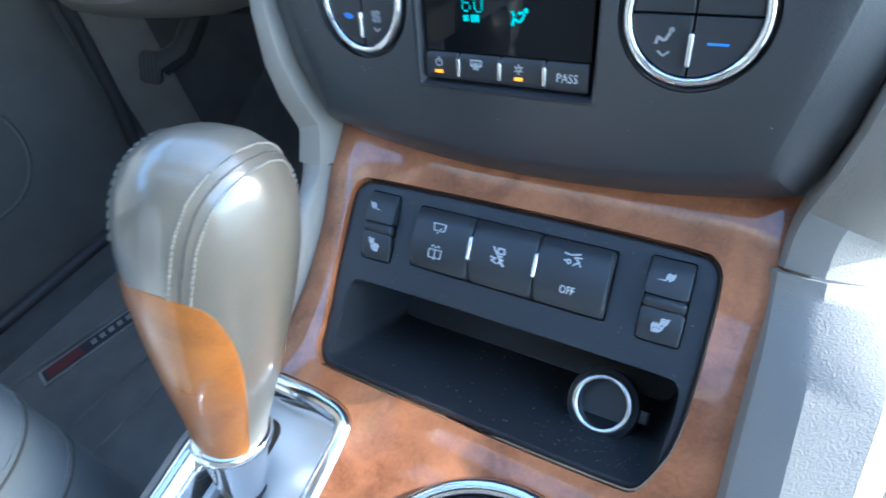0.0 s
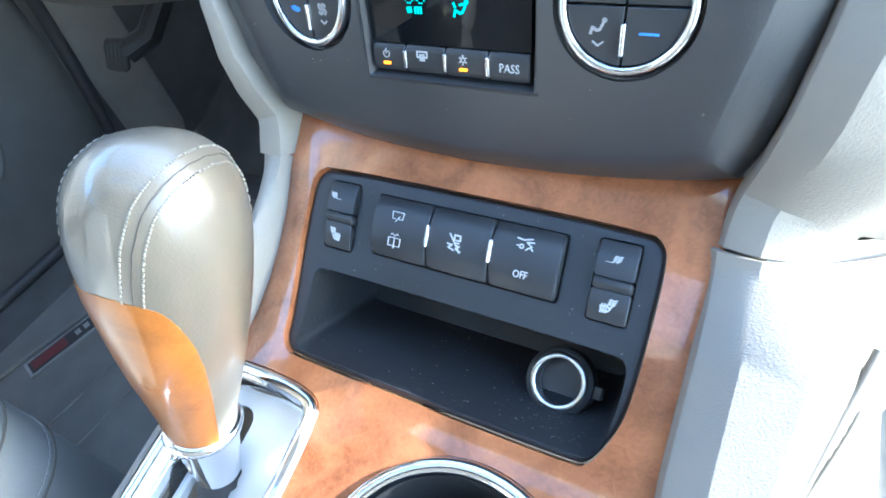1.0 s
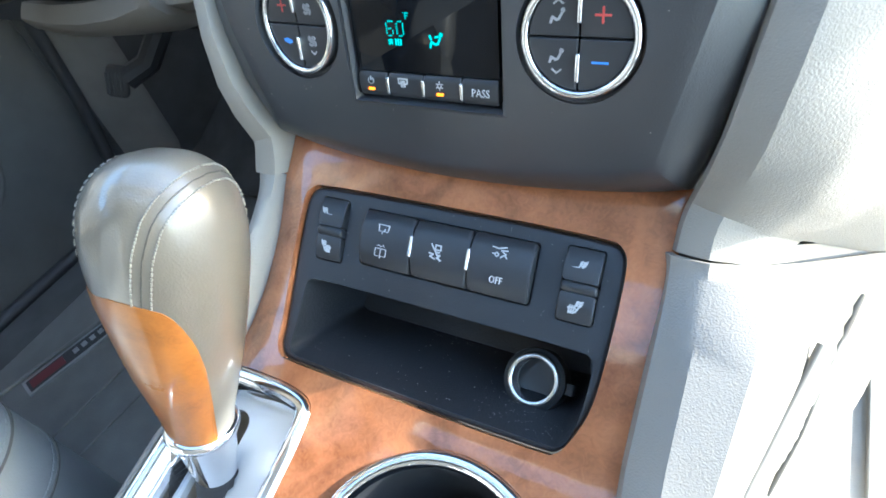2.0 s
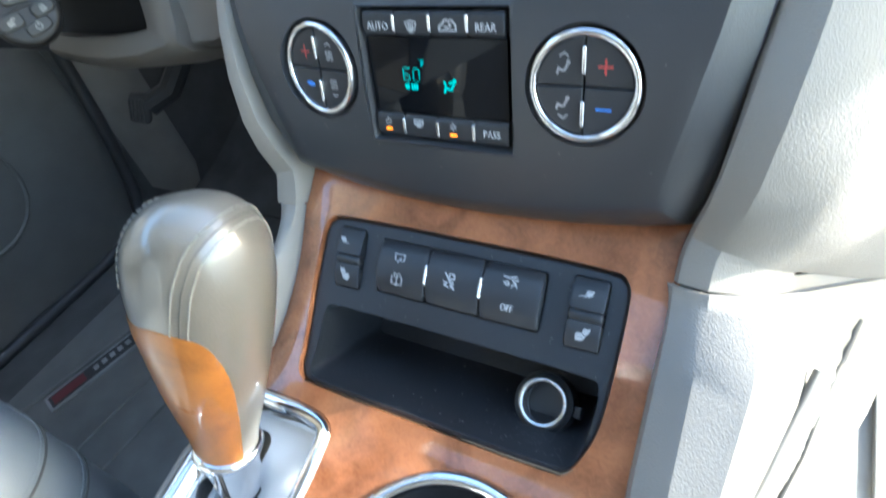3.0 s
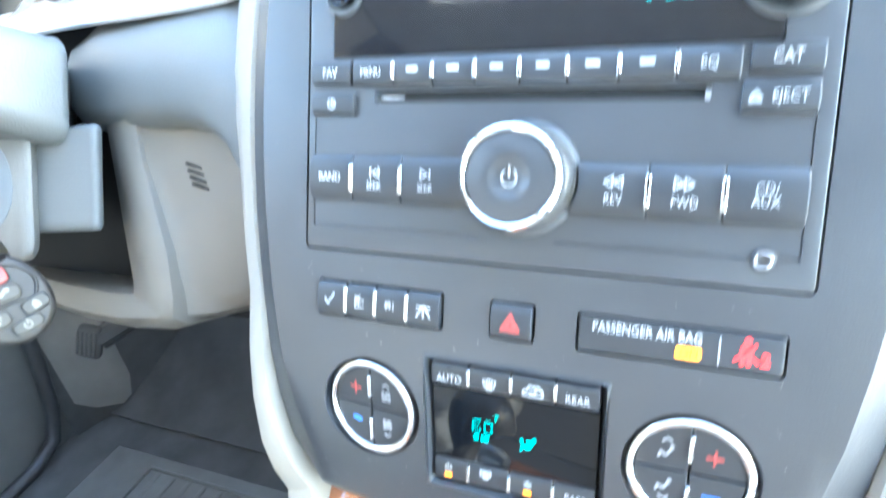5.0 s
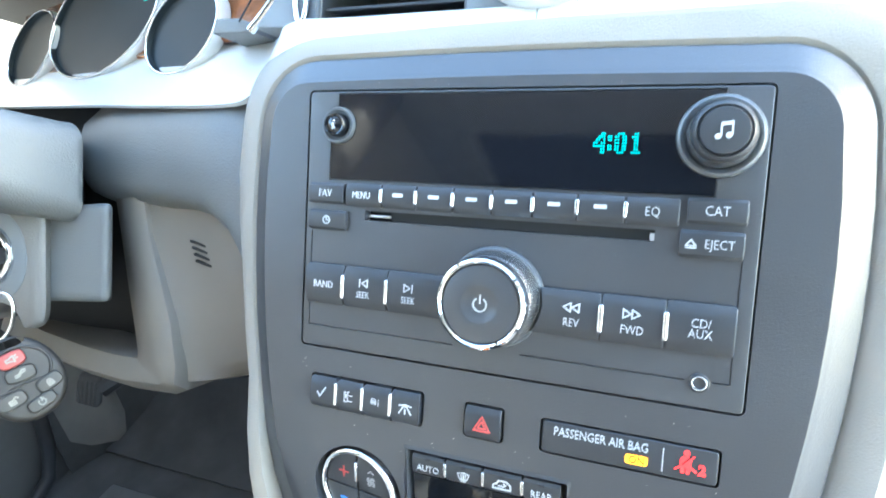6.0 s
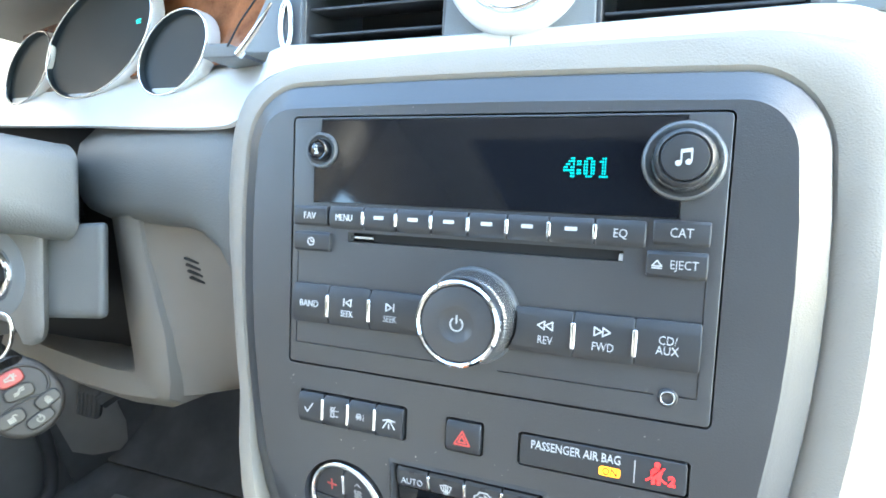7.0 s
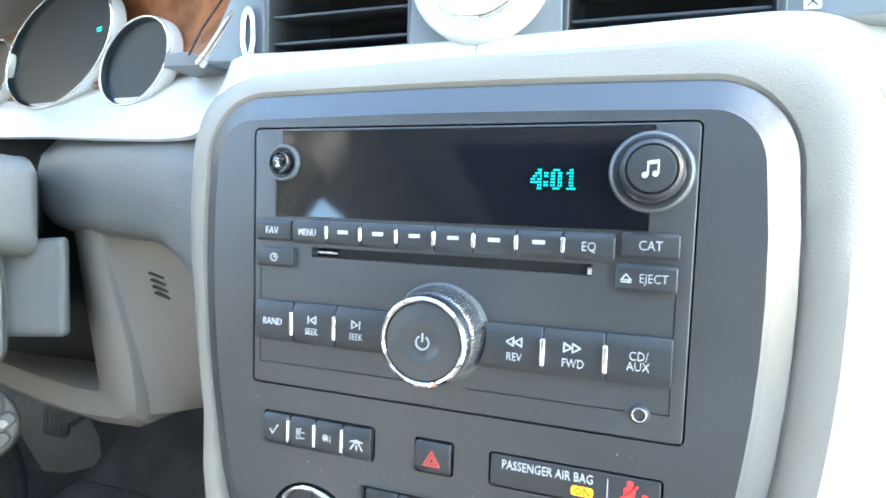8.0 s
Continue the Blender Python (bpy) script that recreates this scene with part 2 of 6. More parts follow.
def tube(path, r, n=10, closed=False):
    """A round bar along 3D points."""
    pts = [Vector(p) for p in path]
    loops = []
    m = len(pts)
    side = None
    for i in range(m):
        a = pts[i - 1] if (i or closed) else pts[i]
        b = pts[(i + 1) % m] if (i < m - 1 or closed) else pts[i]
        d = (b - a).normalized()
        if side is None:
            side = d.orthogonal().normalized()
        side = (side - d * side.dot(d)).normalized()
        up = d.cross(side)
        loops.append([tuple(pts[i] + r * (math.cos(2 * math.pi * k / n) * side + math.sin(2 * math.pi * k / n) * up)) for k in range(n)])
    if closed:
        loops.append(loops[0])
    return rings(loops, not closed, not closed)


def sheet(grid, thick, way=None):
    """A grid of points given a thickness along way (or away from its own normals)."""
    rows, cols = len(grid), len(grid[0])
    g = [[Vector(p) for p in r] for r in grid]
    bm = bmesh.new()
    top = [[bm.verts.new(p) for p in r] for r in g]
    low = []
    for i in range(rows):
        line = []
        for j in range(cols):
            du = g[min(i + 1, rows - 1)][j] - g[max(i - 1, 0)][j]
            dv = g[i][min(j + 1, cols - 1)] - g[i][max(j - 1, 0)]
            nrm = Vector(way) if way else du.cross(dv).normalized()
            line.append(bm.verts.new(g[i][j] + nrm * thick))
        low.append(line)
    for i in range(rows - 1):
        for j in range(cols - 1):
            bm.faces.new((top[i][j], top[i][j + 1], top[i + 1][j + 1], top[i + 1][j]))
            bm.faces.new((low[i][j], low[i + 1][j], low[i + 1][j + 1], low[i][j + 1]))
    edge = [(0, j) for j in range(cols)] + [(i, cols - 1) for i in range(1, rows)] + [(rows - 1, j) for j in range(cols - 2, -1, -1)] + [(i, 0) for i in range(rows - 2, 0, -1)]
    for a, b in zip(edge, edge[1:] + edge[:1]):
        bm.faces.new((top[a[0]][a[1]], low[a[0]][a[1]], low[b[0]][b[1]], top[b[0]][b[1]]))
    return bm


def cut(bm, cutters):
    """bm with the closed cutters taken out of it."""
    def made(b, n):
        finish(b)
        me = bpy.data.meshes.new(n)
        b.to_mesh(me)
        b.free()
        return new(n, me)
    ob = made(bm, "cut_body")
    tools = [made(c, "cut_tool") for c in cutters]
    for tl in tools:
        md = ob.modifiers.new("cut", "BOOLEAN")
        md.operation, md.solver, md.object = "DIFFERENCE", "EXACT", tl
    bpy.context.view_layer.update()
    me = bpy.data.meshes.new_from_object(ob.evaluated_get(bpy.context.evaluated_depsgraph_get()))
    out = bmesh.new()
    out.from_mesh(me)
    for o in [ob] + tools:
        d = o.data
        bpy.data.objects.remove(o)
        bpy.data.meshes.remove(d)
    bpy.data.meshes.remove(me)
    return out


def moved(bm, m):
    """bm taken through a pose whose lengths are metres."""
    s = m.copy()
    s.translation = m.translation / U
    bm.transform(s)
    return bm


def words(text, x, z, size, front, align="CENTER", squeeze=1.0, bold=0.0):
    """Raised lettering in the x, z plane."""
    cu = bpy.data.curves.new("lettering", "FONT")
    cu.body, cu.size, cu.align_x, cu.align_y = text, size, align, "CENTER"
    cu.resolution_u, cu.extrude, cu.offset = 2, 0.002, bold
    cu.space_line = 0.8
    ob = new("lettering_tmp", cu)
    bpy.context.view_layer.update()
    me = bpy.data.meshes.new_from_object(ob.evaluated_get(bpy.context.evaluated_depsgraph_get()))
    bm = bmesh.new()
    bm.from_mesh(me)
    bpy.data.objects.remove(ob)
    bpy.data.curves.remove(cu)
    bpy.data.meshes.remove(me)
    for v in bm.verts:
        v.co = Vector((x + v.co.x * squeeze, front - v.co.z, z + v.co.y))
    return bm


def strokes(lines, x, z, size, front, width=0.09):
    """An icon of thick lines; its points lie in a box from -1 to 1."""
    out = []
    for ln in lines:
        pts = [Vector((x + size * px, z + size * pz)) for px, pz in ln]
        w = width * size
        for a, b in zip(pts, pts[1:]):
            d = (b - a)
            if d.length < 1e-6:
                continue
            d.normalize()
            nrm = Vector((-d.y, d.x)) * w
            a2, b2 = a - d * w * 0.6, b + d * w * 0.6
            q = [a2 - nrm, b2 - nrm, b2 + nrm, a2 + nrm]
            out.append(slab([tuple(p) for p in q], front, front + 0.004))
    return join(*out)


def arc(cx, cz, r, a0, a1, n=14):
    return [(cx + r * math.cos(radians(a0 + (a1 - a0) * i / n)), cz + r * math.sin(radians(a0 + (a1 - a0) * i / n))) for i in range(n + 1)]


def face_y(z):
    """How far the stack's face falls back towards its foot."""
    return 0.2186 * max(0.0, -0.3 - z) ** 2.28

# ---------------------------------------------------------------- the cabin round it all
def slab_flat(x0, x1, y0, y1, z0, z1):
    return rings([[(x, y, z) for x, y in rrect(x0, x1, y0, y1, 0.6)] for z in (z0, z1)])


def cabin():
    """Plain shell: floor, roof, doors with window openings, and the walls that close it. Level frame, metres via units."""
    f = lambda m: m / U
    z0 = -0.4635
    fl = box(f(-0.78), f(0.78), f(-1.9), f(0.62), f(z0 - 0.06), f(z0))
    solo("floor", fl, M_CARPET, FW, "dark grey carpeted floor of the car", "floor", (0, 0, f(z0)), kind="structure")
    rf = cut(box(f(-0.57), f(0.57), f(-1.9), f(-0.27), f(0.70), f(0.76), f(0.02)), [box(f(-0.41), f(0.41), f(-0.62), f(-0.43), f(0.6), f(0.9)), box(f(-0.41), f(0.41), f(-1.55), f(-0.93), f(0.6), f(0.9))])
    solo("ceiling", rf, M_LINING, FW, "pale fabric headliner with a glass sunroof above the front seats", "ceiling", (0, f(-1), f(0.7)), kind="structure")
    pane = solo("window_sunroof", slab_flat(f(-0.42), f(0.42), f(-0.63), f(-0.42), f(0.735), f(0.745)), M_TINT, FW, "lightly tinted glass of the closed sunroof", "window", (0, f(-0.52), f(0.74)), kind="structure")
    pane.visible_shadow = False
    solo("window_skylight", slab_flat(f(-0.42), f(0.42), f(-1.56), f(-0.92), f(0.735), f(0.75)), M_SKYLIGHT, FW, "dark tinted fixed skylight over the rear seats", "window", (0, f(-1.2), f(0.74)), kind="structure")
    for side in (-1, 1):
        rail = sheet([[(f(side * 0.555), f(y), f(0.715)), (f(side * 0.63), f(y), f(0.665)), (f(side * 0.69), f(y), f(0.575)), (f(side * 0.715), f(y), f(0.545))] for y in (-1.9, -1.4, -0.9, -0.5, -0.27)], f(0.03), (side, 0, 0.6))
        solo("roof_rail", rail, M_LINING, FW, "pale lining of the roof edge above the side window", "roof rail", (f(side * 0.6), f(-1), f(0.7)), kind="structure")
    for side, nm in ((-1, "wall_driver_side"), (1, "wall_passenger_side")):
        a, b = sorted((side * 0.72, side * 0.78))
        low = box(f(a), f(b), f(-1.9), f(0.62), f(z0), f(0.35)) if side < 0 else join(box(f(a), f(b), f(-1.9), f(-0.93), f(z0), f(0.10)), box(f(a), f(b), f(-0.93), f(0.62), f(z0 - 0.04), f(z0 + 0.05)), box(f(a), f(b), f(0.54), f(0.62), f(z0), f(0.14)))
        back = -0.75 if side < 0 else -0.97
        pil = tube([(f(side * 0.75), f(back + 0.02), f(0.05)), (f(side * 0.70), f(back), f(0.40)), (f(side * 0.58), f(back - 0.02), f(0.72))], f(0.06), 12)
        rear = tube([(f(side * 0.75), f(-1.83), f(0.05)), (f(side * 0.70), f(-1.83), f(0.40)), (f(side * 0.58), f(-1.83), f(0.72))], f(0.07), 12)
        post = tube([(f(side * 0.75), f(0.62), f(0.14)), (f(side * 0.68), f(0.30), f(0.45)), (f(side * 0.58), f(-0.25), f(0.72))], f(0.05), 12)
        for bar in (pil, rear, post):
            solo("window_pillar", bar, M_DOORTRIM, FW, "grey trimmed pillar between the windows", "pillar", (f(side * 0.75), 0, f(0.05)), kind="structure")
        solo(nm, low, M_DOORTRIM, FW, "grey door trim below the side window" if side < 0 else "grey sill and pillars of the open passenger doorway", "wall", (f(side * 0.75), 0, f(z0)), kind="structure")
    fw = box(f(-0.78), f(0.78), f(0.56), f(0.62), f(z0), f(0.16))
    solo("wall_firewall", fw, M_CARPET, FW, "dark carpeted firewall ahead of the footwells", "wall", (0, f(0.58), f(z0)), kind="structure")
    # unseen rear wall, run up to the roof to darken reflections
    bk = box(f(-0.72), f(0.72), f(-1.9), f(-1.84), f(z0), f(0.70))
    solo("wall_rear", bk, M_DOORTRIM, FW, "grey trim closing the rear of the cabin", "wall", (0, f(-1.87), f(z0)), kind="structure")
    # unseen dark wall added to keep rear light off the lower stack
    solo("wall_light_block", box(f(-0.715), f(0.715), f(-0.84), f(-0.78), f(z0), f(0.36), f(0.02)), M_CARPET, FW, "dark plain wall in place of the front seat backs, added to cut light from behind", "wall", (0, f(-0.81), f(z0)), kind="structure")


cabin()
solo("tunnel", box(-1.45, 1.45, 0.9, 6.4, -5.0, 1.2, 0.3), M_CARPET, FW, "dark carpeted tunnel behind the centre stack", "tunnel", (0, 3, -5), kind="structure")
# unseen ground, added pale so that it bounces sunlight up into the cabin
solo("ground", box(-4000, 4000, -4000, 4000, -9.2, -9.0), shader("concrete", (0.42, 0.41, 0.39), 0.85, bump=0.3, scale=60), FW, "pale concrete outside the car, added unseen to bounce sunlight in", "ground", (0, 0, -9.0), kind="structure")


# ---------------------------------------------------------------- centre stack
def stack_outline(n=14):
    """Counter-clockwise, from the right foot up, over the top and down to the left foot."""
    pts = []
    right = [(1.15, -1.375), (1.195, -1.22), (1.232, -1.05), (1.272, -0.8), (1.308, -0.55), (1.345, -0.26), (1.372, -0.05), (1.392, 0.15), (1.405, 0.37), (1.41, 0.6), (1.405, 0.85), (1.392, 1.02)]
    pts += right
    pts += [(1.05 + 0.335 * math.cos(radians(a)), 1.10 + 0.355 * math.sin(radians(a))) for a in range(8, 90, 9)]
    top = [(1.05 - 0.21 * i, 1.455 + 0.012 * math.sin(math.pi * i / 10)) for i in range(1, 10)]
    pts += top
    pts += [(-x, z) for x, z in [(1.05 + 0.335 * math.cos(radians(a)), 1.10 + 0.355 * math.sin(radians(a))) for a in range(8, 90, 9)][::-1]]
    pts += [(-x, z) for x, z in right[::-1]]
    for i in range(1, 20):
        x = -1.15 + 2.3 * i / 20
        pts.append((x, -1.375 - 0.165 * (1 - (x / 1.15) ** 2)))
    return pts


def fleck(rnd, at, size):
    """A crumb of dust lying on a face that looks towards -y."""
    n = 5
    a0 = rnd.random() * 6
    pts = [(at[0] + size * rnd.uniform(0.5, 1.3) * math.cos(a0 + 2 * math.pi * i / n), at[2] + size * rnd.uniform(0.5, 1.3) * math.sin(a0 + 2 * math.pi * i / n)) for i in range(n)]
    return slab(pts, at[1] - size * 0.3, at[1] + size * 0.5)


M_DUST = shader("dust", (0.30, 0.285, 0.26), 0.9)


def stack():
    o = stack_outline()
    loops = [[(x, 0.75, z) for x, z in offset(o, -0.03)]]
    narrow, wide = offset(o, 0.132), offset(o, 0.182)
    foot = [max(0.0, min(1.0, (-0.40 - z) / 0.65)) for x, z in o]
    base = [tuple(Vector(p).lerp(Vector(q), k)) for p, q, k in zip(narrow, wide, foot)]
    loops.append([(x, face_y(z) + 0.27, z) for x, z in offset(o, -0.02)])
    # a plain bevel with a tight crease above, rolled under at the foot
    under = [max(0.0, min(1.0, (-1.12 - z) / 0.25)) for x, z in o]
    for inset in (0.0, 0.02, 0.06, 0.16, 0.28, 0.40, 0.52, 0.64, 0.76, 0.86, 0.92, 0.96, 1.0):
        row = []
        crisp = (1 - inset) + (0.12 * (1 - inset / 0.06) if inset < 0.06 else 0.0) + (0.012 if inset > 0.9 else 0.0)
        rolled = (1 - inset) ** 2 + (0.15 * (1 - inset / 0.06) if inset < 0.06 else 0.0)
        for (x0, z0), (x1, z1), k, u in zip(o, base, foot, under):
            x, z = x0 + (x1 - x0) * inset, z0 + (z1 - z0) * inset
            row.append((x, face_y(z) + (0.095 + 0.075 * u) * (crisp + (rolled - crisp) * u), z))
        loops.append(row)
    for k in range(1, 15):
        s = 1 - k / 15.0
        loops.append([(x * s, face_y(z * s + -0.05 * (1 - s)), z * s + -0.05 * (1 - s)) for x, z in base])
    bm = rings(loops)
    cuts = [slab(rrect(-1.03, 1.03, -0.005, 1.285, 0.03), -0.5, 0.12),
            slab(rrect(-0.954, -0.326, -0.312, -0.138, 0.02), -0.5, 0.1),
            slab(rrect(-0.122, 0.072, -0.312, -0.146, 0.02), -0.5, 0.1),
            slab(rrect(0.235, 0.965, -0.312, -0.153, 0.02), -0.5, 0.1),
            slab(rrect(-0.412, 0.382, -1.072, -0.432, 0.02), -0.5, 0.22),
            lathe(-0.682, -0.735, [(0.250, -0.5), (0.250, 0.25)], 64),
            lathe(0.690, -0.743, [(0.250, -0.5), (0.250, 0.25)], 64)]
    root = thing("center_stack", "charcoal plastic centre stack panel between the front seats", "console", FP, (0, 0.7, -1.4))
    part("panel", cut(bm, cuts), M_CHARCOAL, root, smooth=28)
    rnd = random.Random(5)
    bits = []
    while len(bits) < 50:
        x, z = rnd.uniform(-1.05, 1.05), (rnd.uniform(1.29, 1.34) if rnd.random() < 0.05 else rnd.uniform(-1.2, -0.05))
        if -0.33 < z < -0.13 or (abs(x) < 0.43 and -1.1 < z < -0.4) or (abs(abs(x) - 0.69) < 0.26 and -1.0 < z < -0.48):
            continue
        bits.append(fleck(rnd, (x, face_y(z) - 0.001, z), rnd.uniform(0.0012, 0.0032)))
    part("dust", join(*bits), M_DUST, root, "pale specks of dust", kind="stuff")
    return root


stack()


# ---------------------------------------------------------------- padded surround of the stack
DASH = thing("dashboard", "grey vinyl dashboard with silver trim strip and burl veneer", "dashboard", FP, (0, 1.0, 0.2))
CONSOLE = thing("lower_console", "lower console with glossy burl veneer and pale grained side panels", "console", FP, (0, 0.3, -3.0))
SEAM = {}


def surround():
    """Vinyl that runs up one side of the stack, over its top and down the other side."""
    o = [p for p in stack_outline()][:12 + 10 + 9 + 10 + 12]
    o = [(1.125, -1.60), (1.128, -1.50), (1.137, -1.43)] + o + [(-1.137, -1.43), (-1.128, -1.50), (-1.125, -1.60)]
    grid = []
    n = len(o)
    for i, (x, z) in enumerate(o):
        a = Vector(o[max(i - 1, 0)])
        b = Vector(o[min(i + 1, n - 1)])
        d = (b - a).normalized()
        nx, nz = d.y, -d.x                       # outwards
        wr = max(0.0, min(1.0, (x - 0.9) / 0.4)) * max(0.0, min(1.0, (1.47 - z) / 0.14))
        wl = max(0.0, min(1.0, (-x - 0.9) / 0.4)) * max(0.0, min(1.0, (1.47 - z) / 0.14))
        fy = face_y(max(z, -1.375)) + max(0.0, -1.375 - z) * -0.15
        low = max(0.0, min(1.0, (-0.3 - z) / 0.7))
        row = []
        d = 0.135 + 0.02 * (x + 1)
        top = [(-0.02, 0.30), (-0.008, 0.125), (0.025, 0.10), (0.06, 0.105), (d - 0.035, 0.12), (d - 0.008, 0.145), (d, 0.19), (d + 0.02, 0.27), (0.30, 0.40)]
        right = [(-0.02, 0.30), (-0.008, 0.15), (0.02, 0.118), (0.10, 0.088), (0.155, 0.080), (0.40, 0.20), (0.52, 0.37), (0.75, 0.85), (1.05, 1.9)]
        rlow = [(0.0, 0.20), (0.008, 0.05), (0.02, 0.0), (0.10, -0.040), (0.165, -0.068), (0.42, 0.050), (0.50, 0.12), (0.70, 0.46), (1.70, 2.5)]
        left = [(-0.02, 0.30), (-0.008, 0.125), (0.025, 0.10), (0.07, 0.102), (0.11, 0.125), (0.132, 0.17), (0.142, 0.32), (0.16, 0.6), (0.20, 1.6)]
        w = 0.140 + 0.13 * max(0.0, min(1.0, (-0.95 - z) / 0.55))
        llow = [(0.0, 0.20), (0.010, 0.05), (0.025, -0.012), (w * 0.5, -0.032), (w - 0.022, -0.024), (w - 0.004, 0.0), (w, 0.08), (w + 0.01, 0.4), (w + 0.05, 1.8)]
        lup = [(-0.02, 0.30), (-0.008, 0.125), (0.03, 0.10), (0.08, 0.11), (0.14, 0.14), (0.19, 0.175), (0.235, 0.22), (0.265, 0.32), (0.28, 0.50)]
        high = max(0.0, min(1.0, (z - 0.15) / 0.55))
        rup = [(-0.02, 0.30), (-0.008, 0.15), (0.02, 0.118), (0.10, 0.098), (0.165, 0.10), (0.24, 0.115), (0.31, 0.15), (0.345, 0.26), (0.50, 0.60)]
        for k in range(len(top)):
            rr = Vector(right[k]).lerp(Vector(rup[k]), max(0.0, min(1.0, (z - 0.7) / 0.4))).lerp(Vector(rlow[k]), low)
            ll = Vector(left[k]).lerp(Vector(lup[k]), high).lerp(Vector(llow[k]), low)
            p = Vector(top[k]).lerp(rr, wr).lerp(ll, wl)
            row.append((x + nx * p.x, fy + p.y, z + nz * p.x - 0.35 * max(0.0, p.y) * low * wr))
        grid.append(row)
    SEAM["right"], SEAM["left"] = grid[0], grid[-1]
    part("stack_surround", sheet(grid, 0.03), M_GREY, DASH, "grained pale grey vinyl pad round the centre stack", smooth=30)


surround()


# ---------------------------------------------------------------- lower console: sides and veneer
def bend(s):
    """Depth and height, in the stack's frame, of a point s down the lower console, and its slope in degrees."""
    step, y, z, a, d = 0.01, 0.453, -1.40, SLOPE1, 0.0
    n = int(round(abs(s) / step))
    sign = 1 if s >= 0 else -1
    for i in range(n):
        d += step * sign
        k = max(0.0, min(1.0, (d - 1.22) / 0.32))
        a = SLOPE1 + (SLOPE2 - SLOPE1) * (k * k * (3 - 2 * k))
        y -= sign * step * math.sin(radians(a))
        z -= sign * step * math.cos(radians(a))
    return y, z, a


def on_console(x, s, depth):
    y, z, a = bend(s)
    return (x, y + depth * math.cos(radians(a)), z - depth * math.sin(radians(a)))


def bezel_outline():
    return [(0.90, -1.19), (0.955, -1.05), (0.968, -0.8), (0.965, -0.40), (0.94, -0.31), (0.86, -0.262), (-0.80, -0.262), (-0.885, -0.29), (-0.915, -0.36),
            (-0.90, -0.5), (-0.855, -0.8), (-0.80, -1.10), (-0.798, -1.20), (-0.76, -1.265), (-0.69, -1.288), (0.80, -1.288), (0.86, -1.262)]


def smooth_outline(pts, times=2):
    for _ in range(times):
        out = []
        n = len(pts)
        for i in range(n):
            p, q = Vector(pts[i]), Vector(pts[(i + 1) % n])
            out += [tuple(p.lerp(q, 0.25)), tuple(p.lerp(q, 0.75))]
        pts = out
    return pts


GATE = [(-0.395, -1.7), (-0.385, -0.6), (-0.395, -0.22), (-0.43, -0.09), (-0.56, -0.045), (-0.80, -0.035), (-1.12, -0.05), (-1.20, -0.12), (-1.22, -0.4), (-1.24, -1.7)]
CUP = (0.47, -0.66, 0.60)


def veneer_left(s):
    """The veneer's edge beside the driver draws in round the switch panel and widens again at the shifter."""
    return float(np.interp(s, (-0.12, 0.04, 0.2, 0.36, 0.55, 0.75, 0.95, 1.15, 1.30, 1.45, 1.62, 1.9, 3.0), (-1.20, -1.19, -1.15, -1.105, -1.06, -1.036, -1.03, -1.045, -1.075, -1.12, -1.18, -1.25, -1.27)))


def veneer():
    grid = []
    for i in range(46):
        s = -0.12 + 2.95 * i / 45
        xl = veneer_left(s)
        xr = 1.145 + 0.06 * max(0.0, s - 1.2)
        row = []
        for j in range(25):
            k = j / 24
            x = xl + (xr - xl) * k
            e = max(0.0, 0.14 - (x - xl)) / 0.14
            er = max(0.0, 0.06 - (xr - x)) / 0.06
            row.append(on_console(x, s, 0.035 + 0.05 * e ** 2 + 0.02 * er ** 2))
        grid.append(row)
    bm = sheet(grid, 0.05)
    rel = FP.inverted()
    cuts = [moved(slab(smooth_outline(bezel_outline()), -0.3, 0.4), rel @ FQ),
            moved(slab(smooth_outline(GATE, 2), -0.4, 0.5), rel @ FQ2),
            moved(lathe(CUP[0], CUP[1], [(CUP[2], -0.4), (CUP[2], 0.5)], 64), rel @ FQ2)]
    part("veneer_panel", cut(bm, cuts), M_WOOD, CONSOLE, "glossy orange-brown burl veneer panel", smooth=30)


veneer()


